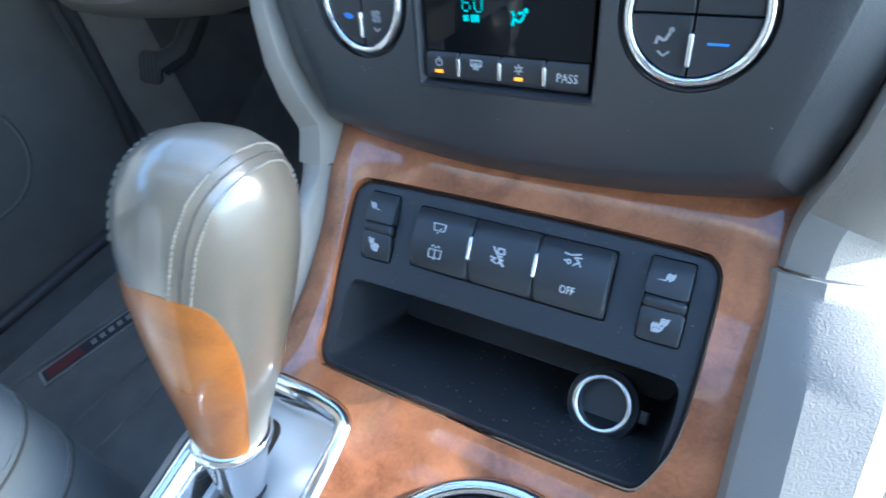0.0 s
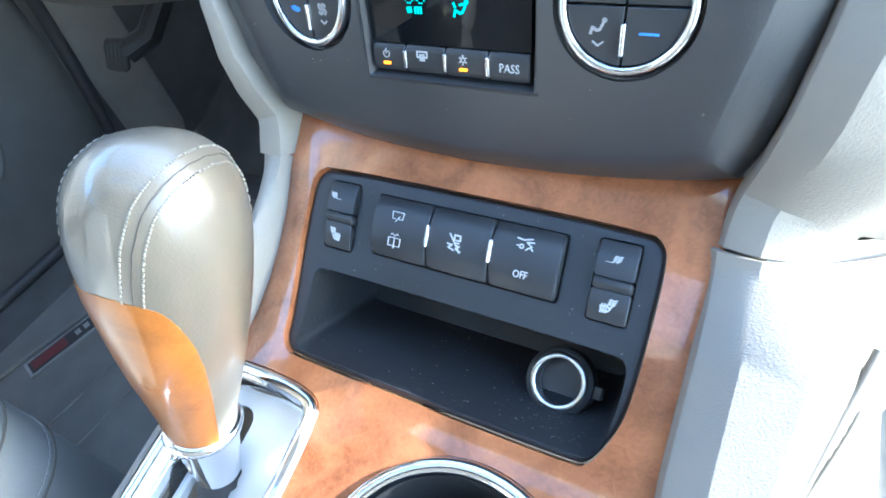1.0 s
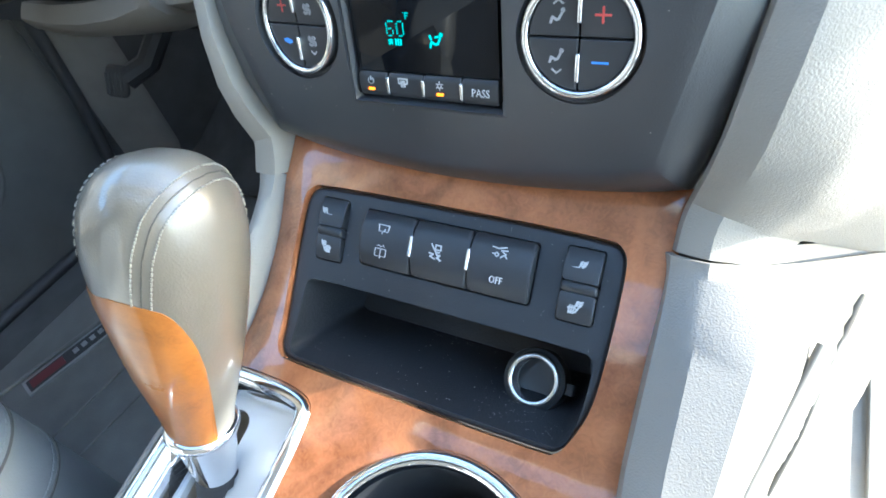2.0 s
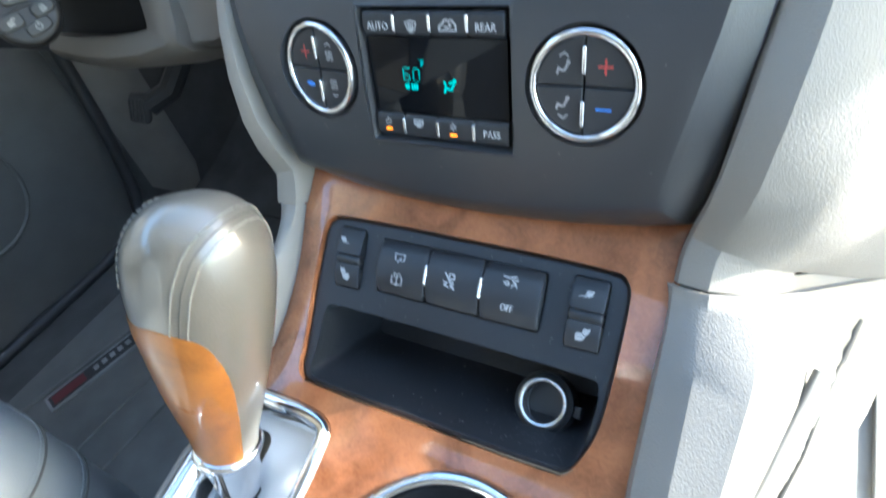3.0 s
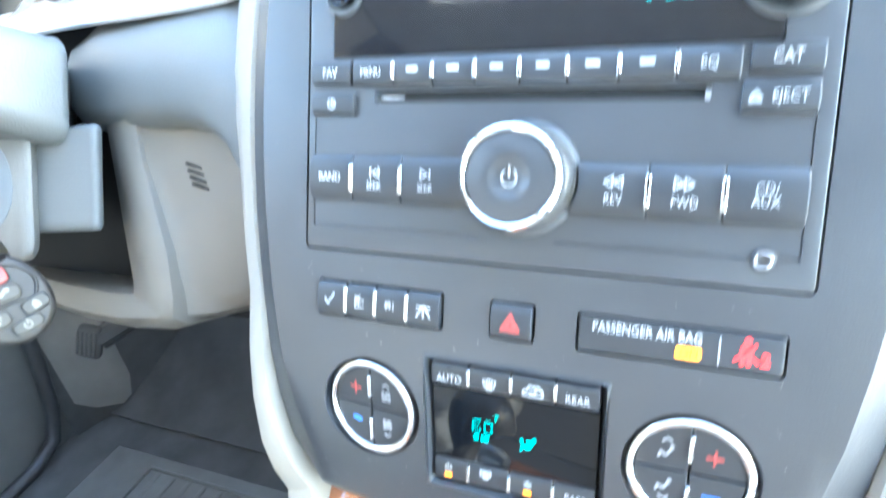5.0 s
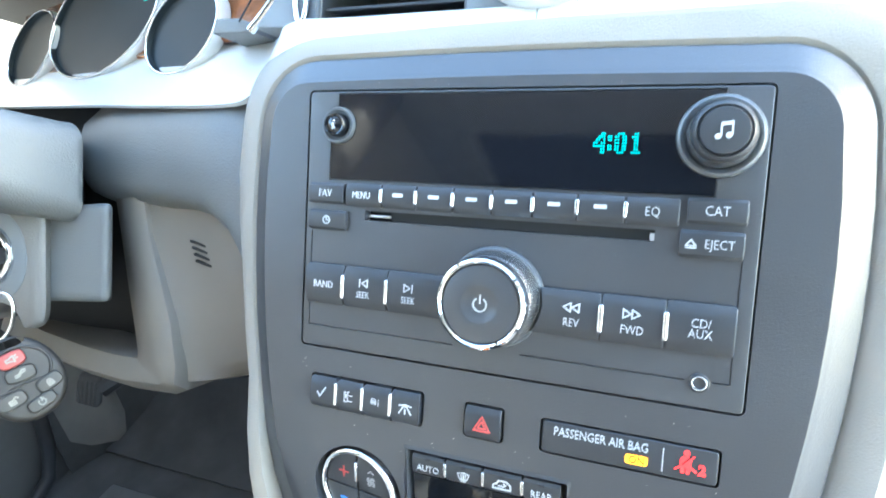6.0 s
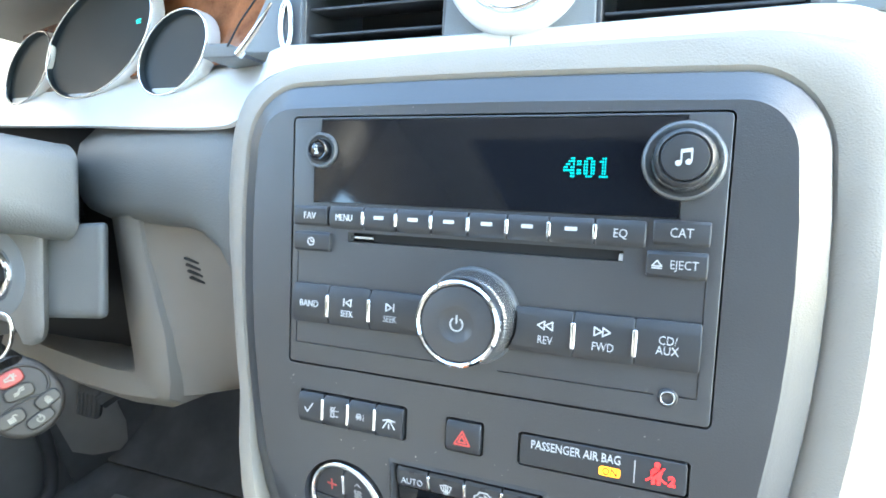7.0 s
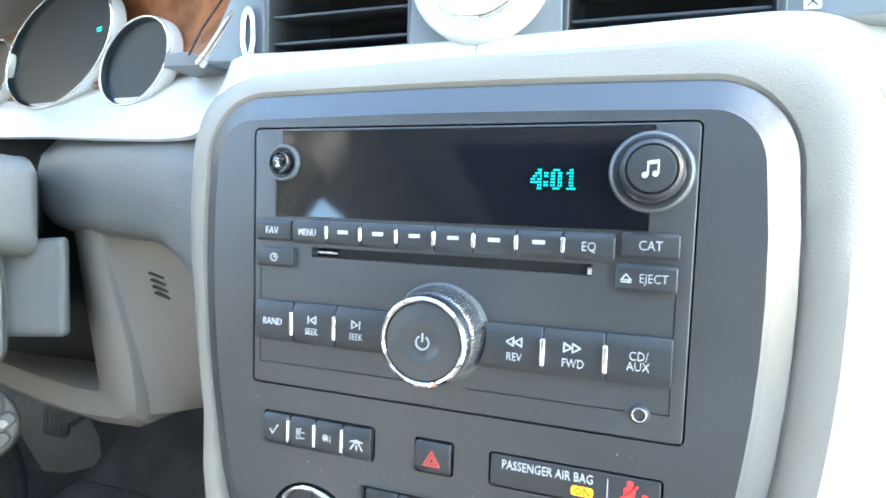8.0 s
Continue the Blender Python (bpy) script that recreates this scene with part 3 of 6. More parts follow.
def console_sides():
    right, left = [], []
    for i in range(40):
        s = 0.245 + 2.7 * i / 39
        w = 1.15 + 0.06 * max(0.0, s - 1.2)
        prof = [(0.0, 0.12), (0.004, 0.0), (0.02, -0.045), (0.085, -0.078), (0.15, -0.108), (0.40, -0.090), (0.46, -0.02), (0.66, 0.40), (1.55, 3.0)]
        k = max(0.0, 1 - (s - 0.245) / 0.45) ** 1.5
        tuck = 1 - 0.52 * max(0.0, min(1.0, (s - 0.25) / 1.2))
        right.append([tuple(Vector(on_console(w + (a if a < 0.2 else 0.2 + (a - 0.2) * tuck), s, b)).lerp(Vector(e) + Vector((0, 0, -(s - 0.245) * 0.8 - 0.012)), k)) for (a, b), e in zip(prof, SEAM["right"])])
        xl = veneer_left(s)
        fade = max(0.0, min(1.0, (s - 0.95) / 0.4))
        h = (0.06 + 0.11 * max(0.0, min(1.0, (s - 0.25) / 0.6))) * (1 - 0.85 * fade)
        prof = [(0.0, 0.16), (-0.008, 0.0), (-0.025, -0.8 * h), (-0.06, -h), (-0.11, -0.9 * h), (-0.155, -0.3 * h), (-0.17, 0.1), (-0.18, 0.5), (-0.30, 3.0)]
        kl = 0.45 * max(0.0, 1 - (s - 0.245) / 0.30) ** 1.5
        left.append([tuple(Vector(on_console(xl + a * (1 - 0.6 * fade), s, b + 0.03 * fade)).lerp(Vector(e) + Vector((0, 0, -(s - 0.245) * 0.8 - 0.012)), kl)) for (a, b), e in zip(prof, SEAM["left"])])
    part("side_panel", sheet(right, 0.03), M_GREY, CONSOLE, "pale grey grained side panel in the sun", smooth=28)
    part("side_panel", sheet(left, 0.03), M_GREY, CONSOLE, "grey grained side panel beside the driver", smooth=50)
    pocket = moved(slab(rrect(-1.34, -1.16, -0.84, -0.37, 0.085, 8), 0.16, 0.5, 0.03), FP.inverted() @ FQ)
    part("side_pocket", pocket, M_RUBBER, CONSOLE, "black rounded edge of a side pocket", smooth=50)

    # dark tubes laid on the side panel paint the shade inside two folds
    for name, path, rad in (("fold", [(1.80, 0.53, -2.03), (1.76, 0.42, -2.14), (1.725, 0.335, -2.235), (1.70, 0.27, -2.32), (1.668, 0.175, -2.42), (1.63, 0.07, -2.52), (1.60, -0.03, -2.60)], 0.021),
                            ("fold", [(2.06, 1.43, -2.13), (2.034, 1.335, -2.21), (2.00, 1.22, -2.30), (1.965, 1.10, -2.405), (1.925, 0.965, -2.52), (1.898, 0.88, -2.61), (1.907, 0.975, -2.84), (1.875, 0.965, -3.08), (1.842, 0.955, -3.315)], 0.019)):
        part(name, tube(path, rad, 8), M_FOLDSHADE, CONSOLE, "narrow dark strip that paints the shade of a fold in the side trim", smooth=60)


console_sides()


# ---------------------------------------------------------------- dashboard beyond the stack
def dash_y(x):
    return 0.29 + 0.27 * max(0.0, abs(x) - 1.3) + 0.09 * max(0.0, x - 2.0)


def silver_trim():
    low = [(-7.2, 1.52), (-4.6, 1.40), (-3.8, 1.371), (-2.64, 1.305), (-1.95, 1.275), (-1.72, 1.29), (-1.62, 1.37), (-1.53, 1.482), (-1.374, 1.571), (-1.0, 1.592), (-0.66, 1.60), (0.03, 1.62), (0.6, 1.63),
           (1.04, 1.633), (1.314, 1.618), (1.456, 1.581), (1.596, 1.497), (1.69, 1.428), (1.85, 1.36), (2.3, 1.33), (3.8, 1.36), (6.5, 1.4)]
    top = [(-7.2, 2.0), (-4.6, 1.86), (-3.8, 1.84), (-2.64, 1.785), (-1.95, 1.745), (-1.72, 1.73), (-1.62, 1.722), (-1.53, 1.718), (-1.374, 1.712), (-1.0, 1.70), (-0.66, 1.70), (0.03, 1.70), (0.6, 1.715),
           (1.04, 1.725), (1.314, 1.733), (1.456, 1.737), (1.596, 1.741), (1.69, 1.745), (1.85, 1.75), (2.3, 1.76), (3.8, 1.83), (6.5, 1.9)]
    def finer(pts):
        """The same run of points with soft corners."""
        for _ in range(2):
            out = [pts[0]]
            for p, q in zip(pts, pts[1:]):
                out += [tuple(Vector(p).lerp(Vector(q), 0.25)), tuple(Vector(p).lerp(Vector(q), 0.75))]
            pts = out + [pts[-1]]
        return pts
    low, top = finer(low), finer(top)
    joint = min(range(len(low)), key=lambda i: abs(low[i][0] - 0.033))
    for sel in (range(joint + 1), range(joint, len(low))):
        grid = []
        for i in sel:
            (x0, z0), (x1, z1) = low[i], top[i]
            if i == joint:
                x0 = x1 = 0.030 if sel[0] == 0 else 0.036
            wide = (z1 - z0)
            row = []
            for k in range(7):
                q = k / 6
                z = z0 + wide * q
                y = dash_y(x0) - 0.015 + wide * q * (0.25 + 0.43 * max(0.0, min(1.0, (wide - 0.14) / 0.16)))
                row.append((x0, y, z))
            y, z = row[-1][1], row[-1][2]
            row.append((x0, y + 0.012, z + 0.006))
            row.append((x0, y + 0.15, z - 0.01))
            grid.append(row)
        part("trim_strip", sheet(grid, 0.03), M_SILVER, DASH, "satin silver trim strip under the vents", smooth=40)


silver_trim()


def upper_dash():
    """The dark housing behind vents and gauges, and the pad over it."""
    bm = box(-2.3, 1.5, 0.95, 3.4, 1.62, 1.70)
    root = DASH
    part("housing", bm, M_CHARCOAL, root)
    part("back", box(-2.6, 6.9, 1.25, 1.32, 1.70, 2.9), M_GAP, root)
    part("cover", box(-6.9, 6.9, 0.55, 3.6, 2.62, 2.72, 0.03), M_GREYSOFT, root, "smooth grey top of the dashboard")
    # passenger side below the trim
    grid = []
    for i in range(14):
        x = 1.30 + 5.4 * i / 13
        y = dash_y(x) + 0.02
        grid.append([(x, y + 0.30, 1.66), (x, y + 0.10, 1.55), (x, y + 0.05, 1.45), (x, y + 0.02, 1.38), (x, y + 0.10, 1.0), (x, y + 0.30, 0.75), (x, y + 0.5, 0.52), (x, y + 0.85, 0.38), (x, y + 1.3, 0.32), (x, y + 2.4, 0.45)])
    part("lower_pad", sheet(grid, -0.04), M_GREY, root, "grained grey dashboard pad on the passenger side", smooth=60)


upper_dash()


def column_side_dash():
    root = DASH
    # grey roll under the silver ledge
    xs = [-4.14, -4.03, -3.6, -3.2, -2.8, -2.5, -2.2, -1.95, -1.75, -1.6, -1.45, -1.3]
    lo = [0.76, 0.68, 0.65, 0.64, 0.65, 0.66, 0.62, 0.50, 0.20, -0.1, -0.3, -0.3]
    grid = []
    for x, zl in zip(xs, lo):
        y = dash_y(x)
        e = 0.10 if x < -3.8 else 0.0
        if x > -1.9:
            e += 0.05
        row = [(x, y + 0.34 + e, 1.62), (x, y + 0.14 + e, 1.40), (x, y + 0.0 + e, 1.26)]
        for q in (0.2, 0.4, 0.6, 0.8, 0.9):
            row.append((x, y - 0.05 * math.sin(q * math.pi) + e, 1.26 + (zl - 1.26) * q))
        row += [(x, y + 0.04 + e, zl), (x, y + 0.16 + e, zl - 0.05), (x, y + 0.5 + e, zl - 0.02)]
        grid.append(row)
    part("roll", sheet(grid, 0.04), M_GREYSOFT, root, "smooth grey padded roll under the silver ledge", smooth=60)
    # beige frame of the column opening: down one side, round the corner, along the sill
    inner = [(-3.52, 0.70), (-3.40, 0.336), (-3.28, -0.07), (-3.165, -0.44), (-3.135, -0.55), (-3.14, -0.60), (-3.20, -0.625), (-3.53, -0.665), (-4.05, -0.70), (-4.85, -0.73), (-5.9, -0.72)]
    outer = [(-3.10, 0.72), (-2.99, 0.37), (-2.83, 0.07), (-2.67, -0.25), (-2.60, -0.55), (-2.60, -0.67), (-2.68, -0.715), (-3.25, -0.815), (-4.05, -0.885), (-4.85, -0.905), (-5.9, -0.89)]
    grid = []
    for i, ((x0, z0), (x1, z1)) in enumerate(zip(inner, outer)):
        y0, y1 = dash_y(x0) + 0.10, dash_y(x1) + 0.05
        p = lambda q: (x0 + (x1 - x0) * q, z0 + (z1 - z0) * q)
        row = [(x0, y0 + 0.45, z0), (x0, y0 + 0.025, z0)]
        row += [(p(q)[0], y0 + (y1 - y0) * q - e, p(q)[1]) for q, e in ((0.06, 0.005), (0.5, 0.012), (0.9, 0.008))]
        row.append((x1, y1 + 0.02, z1))
        drop = 0.06 if i >= 5 else 0.0
        row.append((x1 + (0.03 if i < 6 else 0.0), y1 + 0.10, z1 - drop))
        row.append((x1 + (0.03 if i < 6 else 0.0), y1 + 0.6, z1 - drop))
        grid.append(row)
    part("opening_frame", sheet(grid, 0.03), M_BEIGE, root, "beige plastic frame and sill round the column opening", smooth=40)
    # beige panel from that frame to the stack
    cols = []
    for x, zt, zb in ((-2.4, 0.70, -0.665), (-2.1, 0.66, -0.575), (-1.85, 0.55, -0.50), (-1.68, 0.42, -0.45), (-1.56, 0.2, -0.42), (-1.5, 0.0, -0.40)):
        deep = 0.35 * max(0.0, min(1.0, (x + 2.9) / 1.2))
        y = dash_y(x) + 0.11
        row = [(x, y + 0.10 * (1 - q) + 0.12 * max(0.0, q - 0.75) + deep * q * q, zt + (zb - zt) * q) for q in [k / 10 for k in range(11)]]
        cols.append(row + [(x, y + 0.22 + deep, zb - 0.04), (x, y + 0.8 + deep, zb + 0.05)])
    edge = []
    for k in range(11):
        z = 0.70 - 1.39 * k / 10
        j = max(i for i in range(5) if outer[i][1] >= z)
        q = (outer[j][1] - z) / (outer[j][1] - outer[j + 1][1])
        x = outer[j][0] + (outer[j + 1][0] - outer[j][0]) * min(1.0, q)
        edge.append((x - 0.01, dash_y(x) + 0.075, z))
    edge += [(edge[-1][0], edge[-1][1] + 0.15, -0.73), (edge[-1][0], edge[-1][1] + 0.7, -0.66)]
    part_way = [[tuple(Vector(p).lerp(Vector(q), u) + Vector((0, bow, 0))) for p, q in zip(edge, cols[0])] for u, bow in ((0.12, 0.018), (0.45, 0.02))]
    knee = part("knee_panel", sheet([edge] + part_way + cols, 0.05), M_BEIGE, root, "beige plastic knee panel under the steering column", smooth=60)
    for k in range(4):
        z = 0.372 - 0.046 * k
        x = -2.475 + 0.025 * k
        q = [(x - 0.075, z + 0.012), (x - 0.075, z - 0.004), (x + 0.07, z - 0.034), (x + 0.07, z - 0.018)]
        y = dash_y(x) + 0.18
        part("air_slot", slab(q, y - 0.006, y + 0.1), M_GAP, knee, "narrow dark air slot")
    # solid near-black panel, the shade of the column opening put into its colour
    part("cavity_shade", box(-7.4, -2.7, 1.62, 1.75, -0.9, 1.62), M_GAP, root, "near-black panel that stands for the shade round the steering column")


column_side_dash()


# ---------------------------------------------------------------- radio
def extrude_x(profile, x0, x1, bevel=0.01):
    """A closed profile of (y, z) drawn along x, its ends a little rounded."""
    cy = sum(p[0] for p in profile) / len(profile)
    cz = sum(p[1] for p in profile) / len(profile)
    shr = lambda k: [(cy + (y - cy) * k, cz + (z - cz) * k) for y, z in profile]
    h = max(abs(z - cz) for y, z in profile)
    k = 1 - bevel / h
    loops = [[(x0, y, z) for y, z in shr(k)], [(x0 + bevel * 0.4, y, z) for y, z in shr(1 - (1 - k) * 0.3)], [(x0 + bevel, y, z) for y, z in profile],
             [(x1 - bevel, y, z) for y, z in profile], [(x1 - bevel * 0.4, y, z) for y, z in shr(1 - (1 - k) * 0.3)], [(x1, y, z) for y, z in shr(k)]]
    return rings(loops)


def key_top(x0, x1, z0, z1, front, back=0.06, bulge=0.012, bevel=0.008):
    """A push button whose face swells a little from top to bottom."""
    n = 8
    prof = [(back, z1), (back, z0)]
    for i in range(n + 1):
        q = i / n
        z = z0 + (z1 - z0) * q
        e = min(q, 1 - q) * (z1 - z0)
        y = front - bulge * (1 - (2 * q - 1) ** 2) + max(0.0, bevel - e)
        prof.append((y, z))
    return extrude_x(prof, x0, x1, bevel)


def capsule(x, z0, z1, front, w=0.011, back=0.04):
    return slab(rrect(x - w, x + w, z0, z1, w * 0.7, 3), front, back, w * 0.6)


def knurl(cx, cz, r, y0, y1, teeth=72, depth=0.006, flare=0.0):
    loops = []
    n = teeth * 4
    for y, k, f in ((y0, 0, 1.0), (y0 + (y1 - y0) * 0.12, 1, 0.88), (y1 - (y1 - y0) * 0.12, 1, 0.12), (y1, 0, 0.0)):
        loops.append([(cx + (r + f * flare + k * depth * (1 if i % 4 in (1, 2) else 0)) * math.cos(2 * math.pi * i / n), y, cz + (r + f * flare + k * depth * (1 if i % 4 in (1, 2) else 0)) * math.sin(2 * math.pi * i / n)) for i in range(n)])
    return rings(loops)


TRI_L = [[(0.55, 0.6), (-0.45, 0.0), (0.55, -0.6), (0.55, 0.6)]]
TRI_R = [[(-0.55, 0.6), (0.45, 0.0), (-0.55, -0.6), (-0.55, 0.6)]]


def shift_lines(lines, dx, k=1.0):
    return [[(x * k + dx, z * k) for x, z in ln] for ln in lines]


DISPLAY = [(0.852, 1.262), (-0.855, 1.262), (-0.855, 1.12), (-0.893, 1.12), (-0.893, 0.853), (0.845, 0.853), (0.845, 1.0), (0.852, 1.0)]
DISPLAY_HOLE = [(0.858, 1.268), (-0.861, 1.268), (-0.861, 1.126), (-0.899, 1.126), (-0.899, 0.847), (0.851, 0.847), (0.851, 0.994), (0.858, 0.994)]


def radio():
    r = thing("car_radio", "charcoal car radio with compact disc slot, lit clock and rotary knobs", "radio", FP, (0, 0.1, 0.0))
    plate = slab(rrect(-1.022, 1.022, 0.003, 1.277, 0.02), 0.0, 0.11, 0.006)
    plate = cut(plate, [box(-0.69, 0.64, -0.2, 0.09, 0.657, 0.705), slab(DISPLAY_HOLE, -0.1, 0.02),
                        box(-0.988, -0.982, -0.1, 0.012, 0.112, 0.592), box(0.962, 0.968, -0.1, 0.012, 0.115, 0.60),
                        box(-0.984, -0.2, -0.1, 0.012, 0.108, 0.114), box(0.12, 0.80, -0.1, 0.012, 0.108, 0.114), box(0.90, 0.966, -0.1, 0.012, 0.112, 0.118)])
    part("faceplate", plate, M_CHARCOAL, r, smooth=30)
    part("gap", slab(rrect(-1.029, 1.029, -0.004, 1.284, 0.03), 0.06, 0.118), M_GAP, r, "dark gap round the faceplate")
    part("display", slab(DISPLAY, -0.004, 0.03), M_SCREEN, r, "glossy black display window")
    # clock digits of small square dots
    rows = {"4": ["...11", "..111", ".11.11"[:5], "11.11", "11111", "...11", "...11"], ":": ["..", "11", "11", "..", "11", "11", ".."],
            "0": [".111.", "11.11", "11.11", "11.11", "11.11", "11.11", ".111."], "1": ["..11.", ".111.", "..11.", "..11.", "..11.", "..11.", ".1111"]}
    x, dots = 0.374, []
    for ch in "4:01":
        for j, rw in enumerate(rows[ch]):
            for i, c in enumerate(rw):
                if c == "1":
                    dx, dz = x + i * 0.0098, 1.088 - j * 0.0127
                    dots.append(slab([(dx - 0.0028, dz - 0.0036), (dx + 0.0028, dz - 0.0036), (dx + 0.0028, dz + 0.0036), (dx - 0.0028, dz + 0.0036)], -0.0065, -0.003))
        x += {"4": 0.057, ":": 0.028, "0": 0.056, "1": 0.05}[ch]
    part("clock_digits", join(*dots), M_TEAL, r, "glowing teal digits reading 4:01")
    # slot
    part("disc_slot", box(-0.56, 0.625, 0.03, 0.105, 0.650, 0.712), M_GAP, r, "black compact disc slot")
    part("slot_tab", box(-0.70, -0.56, 0.03, 0.06, 0.672, 0.688, 0.004), M_SATIN, r, "pale end of the disc slot")
    part("slot_tab", box(0.622, 0.655, 0.004, 0.05, 0.660, 0.690, 0.004), M_DIMWHITE, r, "pale end of the disc slot")
    # keys: x0, x1, z0, z1, text, text height
    f = -0.026
    keys = [(-0.996, -0.798, 0.729, 0.830, "FAV", 0.052), (-0.992, -0.780, 0.600, 0.697, "", 0), (0.753, 0.970, 0.741, 0.842, "CAT", 0.056), (0.735, 0.968, 0.607, 0.716, "EJECT", 0.052),
            (-0.990, -0.777, 0.228, 0.428, "BAND", 0.050), (-0.771, -0.540, 0.228, 0.428, "SEEK", 0.046), (-0.534, -0.20, 0.228, 0.428, "SEEK", 0.046),
            (0.16, 0.455, 0.226, 0.426, "REV", 0.050), (0.461, 0.708, 0.226, 0.427, "FWD", 0.052), (0.714, 0.966, 0.228, 0.429, "CD/\nAUX", 0.052)]
    for x0, x1, z0, z1, text, size in keys:
        bm = key_top(x0, x1, z0, z1, f, 0.06, 0.014 if z1 < 0.5 else 0.006)
        if x0 in (-0.534, 0.16):
            bm = cut(bm, [lathe(-0.012, 0.356, [(0.222, -0.3), (0.222, 0.3)], 64)])
        k = part("button", bm, M_BUTTON, r, smooth=30)
        zc, xc = (z0 + z1) / 2, (x0 + x1) / 2
        ff = f - (0.0155 if z1 < 0.5 else 0.0075)
        sq = 0.82
        if text == "EJECT":
            part("lettering", words(text, xc + 0.028, zc, size, ff, squeeze=sq, bold=-0.0004), M_WHITE, k)
            part("glyph", strokes([[(-0.9, -0.35), (0, 0.75), (0.9, -0.35), (-0.9, -0.35)], [(-0.9, -0.75), (0.9, -0.75)]], xc - 0.075, zc, 0.021, ff, 0.13), M_WHITE, k)
        elif text == "SEEK":
            part("lettering", words(text, xc - 0.005 if x0 < -0.7 else -0.420, zc - 0.032, size, ff, squeeze=0.74, bold=-0.0004), M_WHITE, k)
            s = shift_lines(TRI_L, 0.2) + [[(-0.62, 0.6), (-0.62, -0.6)]] if x0 < -0.7 else shift_lines(TRI_R, -0.2) + [[(0.62, 0.6), (0.62, -0.6)]]
            part("glyph", strokes(s, xc - 0.005 if x0 < -0.7 else -0.420, zc + 0.026, 0.030, ff, 0.1), M_WHITE, k)
        elif text in ("REV", "FWD"):
            xt = xc + 0.03 if text == "REV" else xc
            part("lettering", words(text, xt, zc - 0.036, size, ff, squeeze=0.8, bold=-0.0004), M_WHITE, k)
            t = TRI_L if text == "REV" else TRI_R
            part("glyph", strokes(shift_lines(t, -0.62, 0.9) + shift_lines(t, 0.42, 0.9), xt, zc + 0.03, 0.034, ff, 0.09), M_WHITE, k)
        elif text:
            part("lettering", words(text, xc, zc, size, ff, squeeze=sq, bold=-0.0004), M_WHITE, k)
        else:
            part("glyph", strokes([arc(0, 0, 0.8, 0, 360, 20), [(0, 0.5), (0, 0), (0.45, 0)]], xc, zc, 0.023, ff, 0.13), M_WHITE, k)
    # narrow row under the display
    xs = [-0.786, -0.590, -0.411, -0.228, -0.046, 0.138, 0.326, 0.521, 0.730]
    for i in range(8):
        x0, x1 = xs[i] + 0.003, xs[i + 1] - 0.003
        k = part("button", key_top(x0, x1, 0.722, 0.834, f, 0.06, 0.008), M_BUTTON, r, smooth=30)
        xc = (x0 + x1) / 2
        if i == 0:
            part("lettering", words("MENU", xc - 0.008, 0.777, 0.048, f - 0.0095, squeeze=0.74, bold=-0.0004), M_WHITE, k)
        elif i == 7:
            part("lettering", words("EQ", xc + 0.0, 0.777, 0.054, f - 0.0095, squeeze=0.85, bold=-0.0004), M_WHITE, k)
        else:
            part("mark", slab(rrect(xc - 0.028, xc + 0.024, 0.778, 0.795, 0.002), f - 0.0095, f, 0), M_WHITE, k)
        if i:
            part("divider", capsule(xs[i], 0.748, 0.812, f - 0.018, 0.0085), M_CHROME, r, "small chrome divider")
    for x in (-0.774, -0.537):
        part("divider", capsule(x, 0.268, 0.385, f - 0.024, 0.0098), M_CHROME, r, "slim chrome divider")
    for x in (0.458, 0.711):
        part("divider", capsule(x, 0.266, 0.385, f - 0.026, 0.0108), M_CHROME, r, "slim chrome divider")
    # volume knob
    cx, cz = -0.012, 0.356
    part("knob_flange", lathe(cx, cz, [(0.23, 0.05), (0.23, 0.0), (0.226, -0.012), (0.215, -0.018), (0.205, -0.010), (0.20, 0.02), (0.12, 0.03)], 72), M_FLANGE, r, "dished ring, its grey lightened for a reflection")
    kn = part("volume_knob", knurl(cx, cz, 0.190, -0.01, -0.150, 80, 0.007, 0.026), M_SATIN, r, "knurled grey volume knob with chrome rim", smooth=20)
    part("rim", lathe(cx, cz, [(0.190, -0.14), (0.196, -0.170), (0.198, -0.205), (0.191, -0.226), (0.180, -0.234), (0.171, -0.228), (0.168, -0.20)], 80), M_CHROME, kn)
    part("cap", lathe(cx, cz, [(0.1695, -0.19), (0.169, -0.216), (0.162, -0.224), (0.12, -0.232), (0.085, -0.236), (0.075, -0.234), (0.06, -0.225), (0.03, -0.220), (0.0, -0.219)], 64), M_CHARCOAL, kn)
    part("glyph", strokes([arc(0, -0.05, 0.75, 125, 415, 22), [(0, 0.95), (0, 0.1)]], cx, cz, 0.038, -0.2265, 0.085), M_WHITE, kn)
    # tuning knob
    cx, cz = 0.849, 1.083
    part("knob_flange", lathe(cx, cz, [(0.162, 0.03), (0.162, -0.008), (0.157, -0.024), (0.147, -0.030), (0.128, -0.012), (0.122, 0.01), (0.05, 0.02)], 64), M_FLANGE, r, "dished ring, its grey lightened for a reflection")
    kn = part("tuning_knob", knurl(cx, cz, 0.112, 0.0, -0.13, 64, 0.005, 0.016), M_SATIN, r, "knurled tuning knob with a music note", smooth=20)
    part("rim", lathe(cx, cz, [(0.113, -0.13), (0.113, -0.150), (0.106, -0.168), (0.096, -0.176), (0.091, -0.172), (0.088, -0.15)], 64), M_BUTTON, kn)
    part("cap", lathe(cx, cz, [(0.0875, -0.15), (0.087, -0.177), (0.083, -0.183), (0.05, -0.187), (0.0, -0.188)], 48), M_BUTTON, kn)
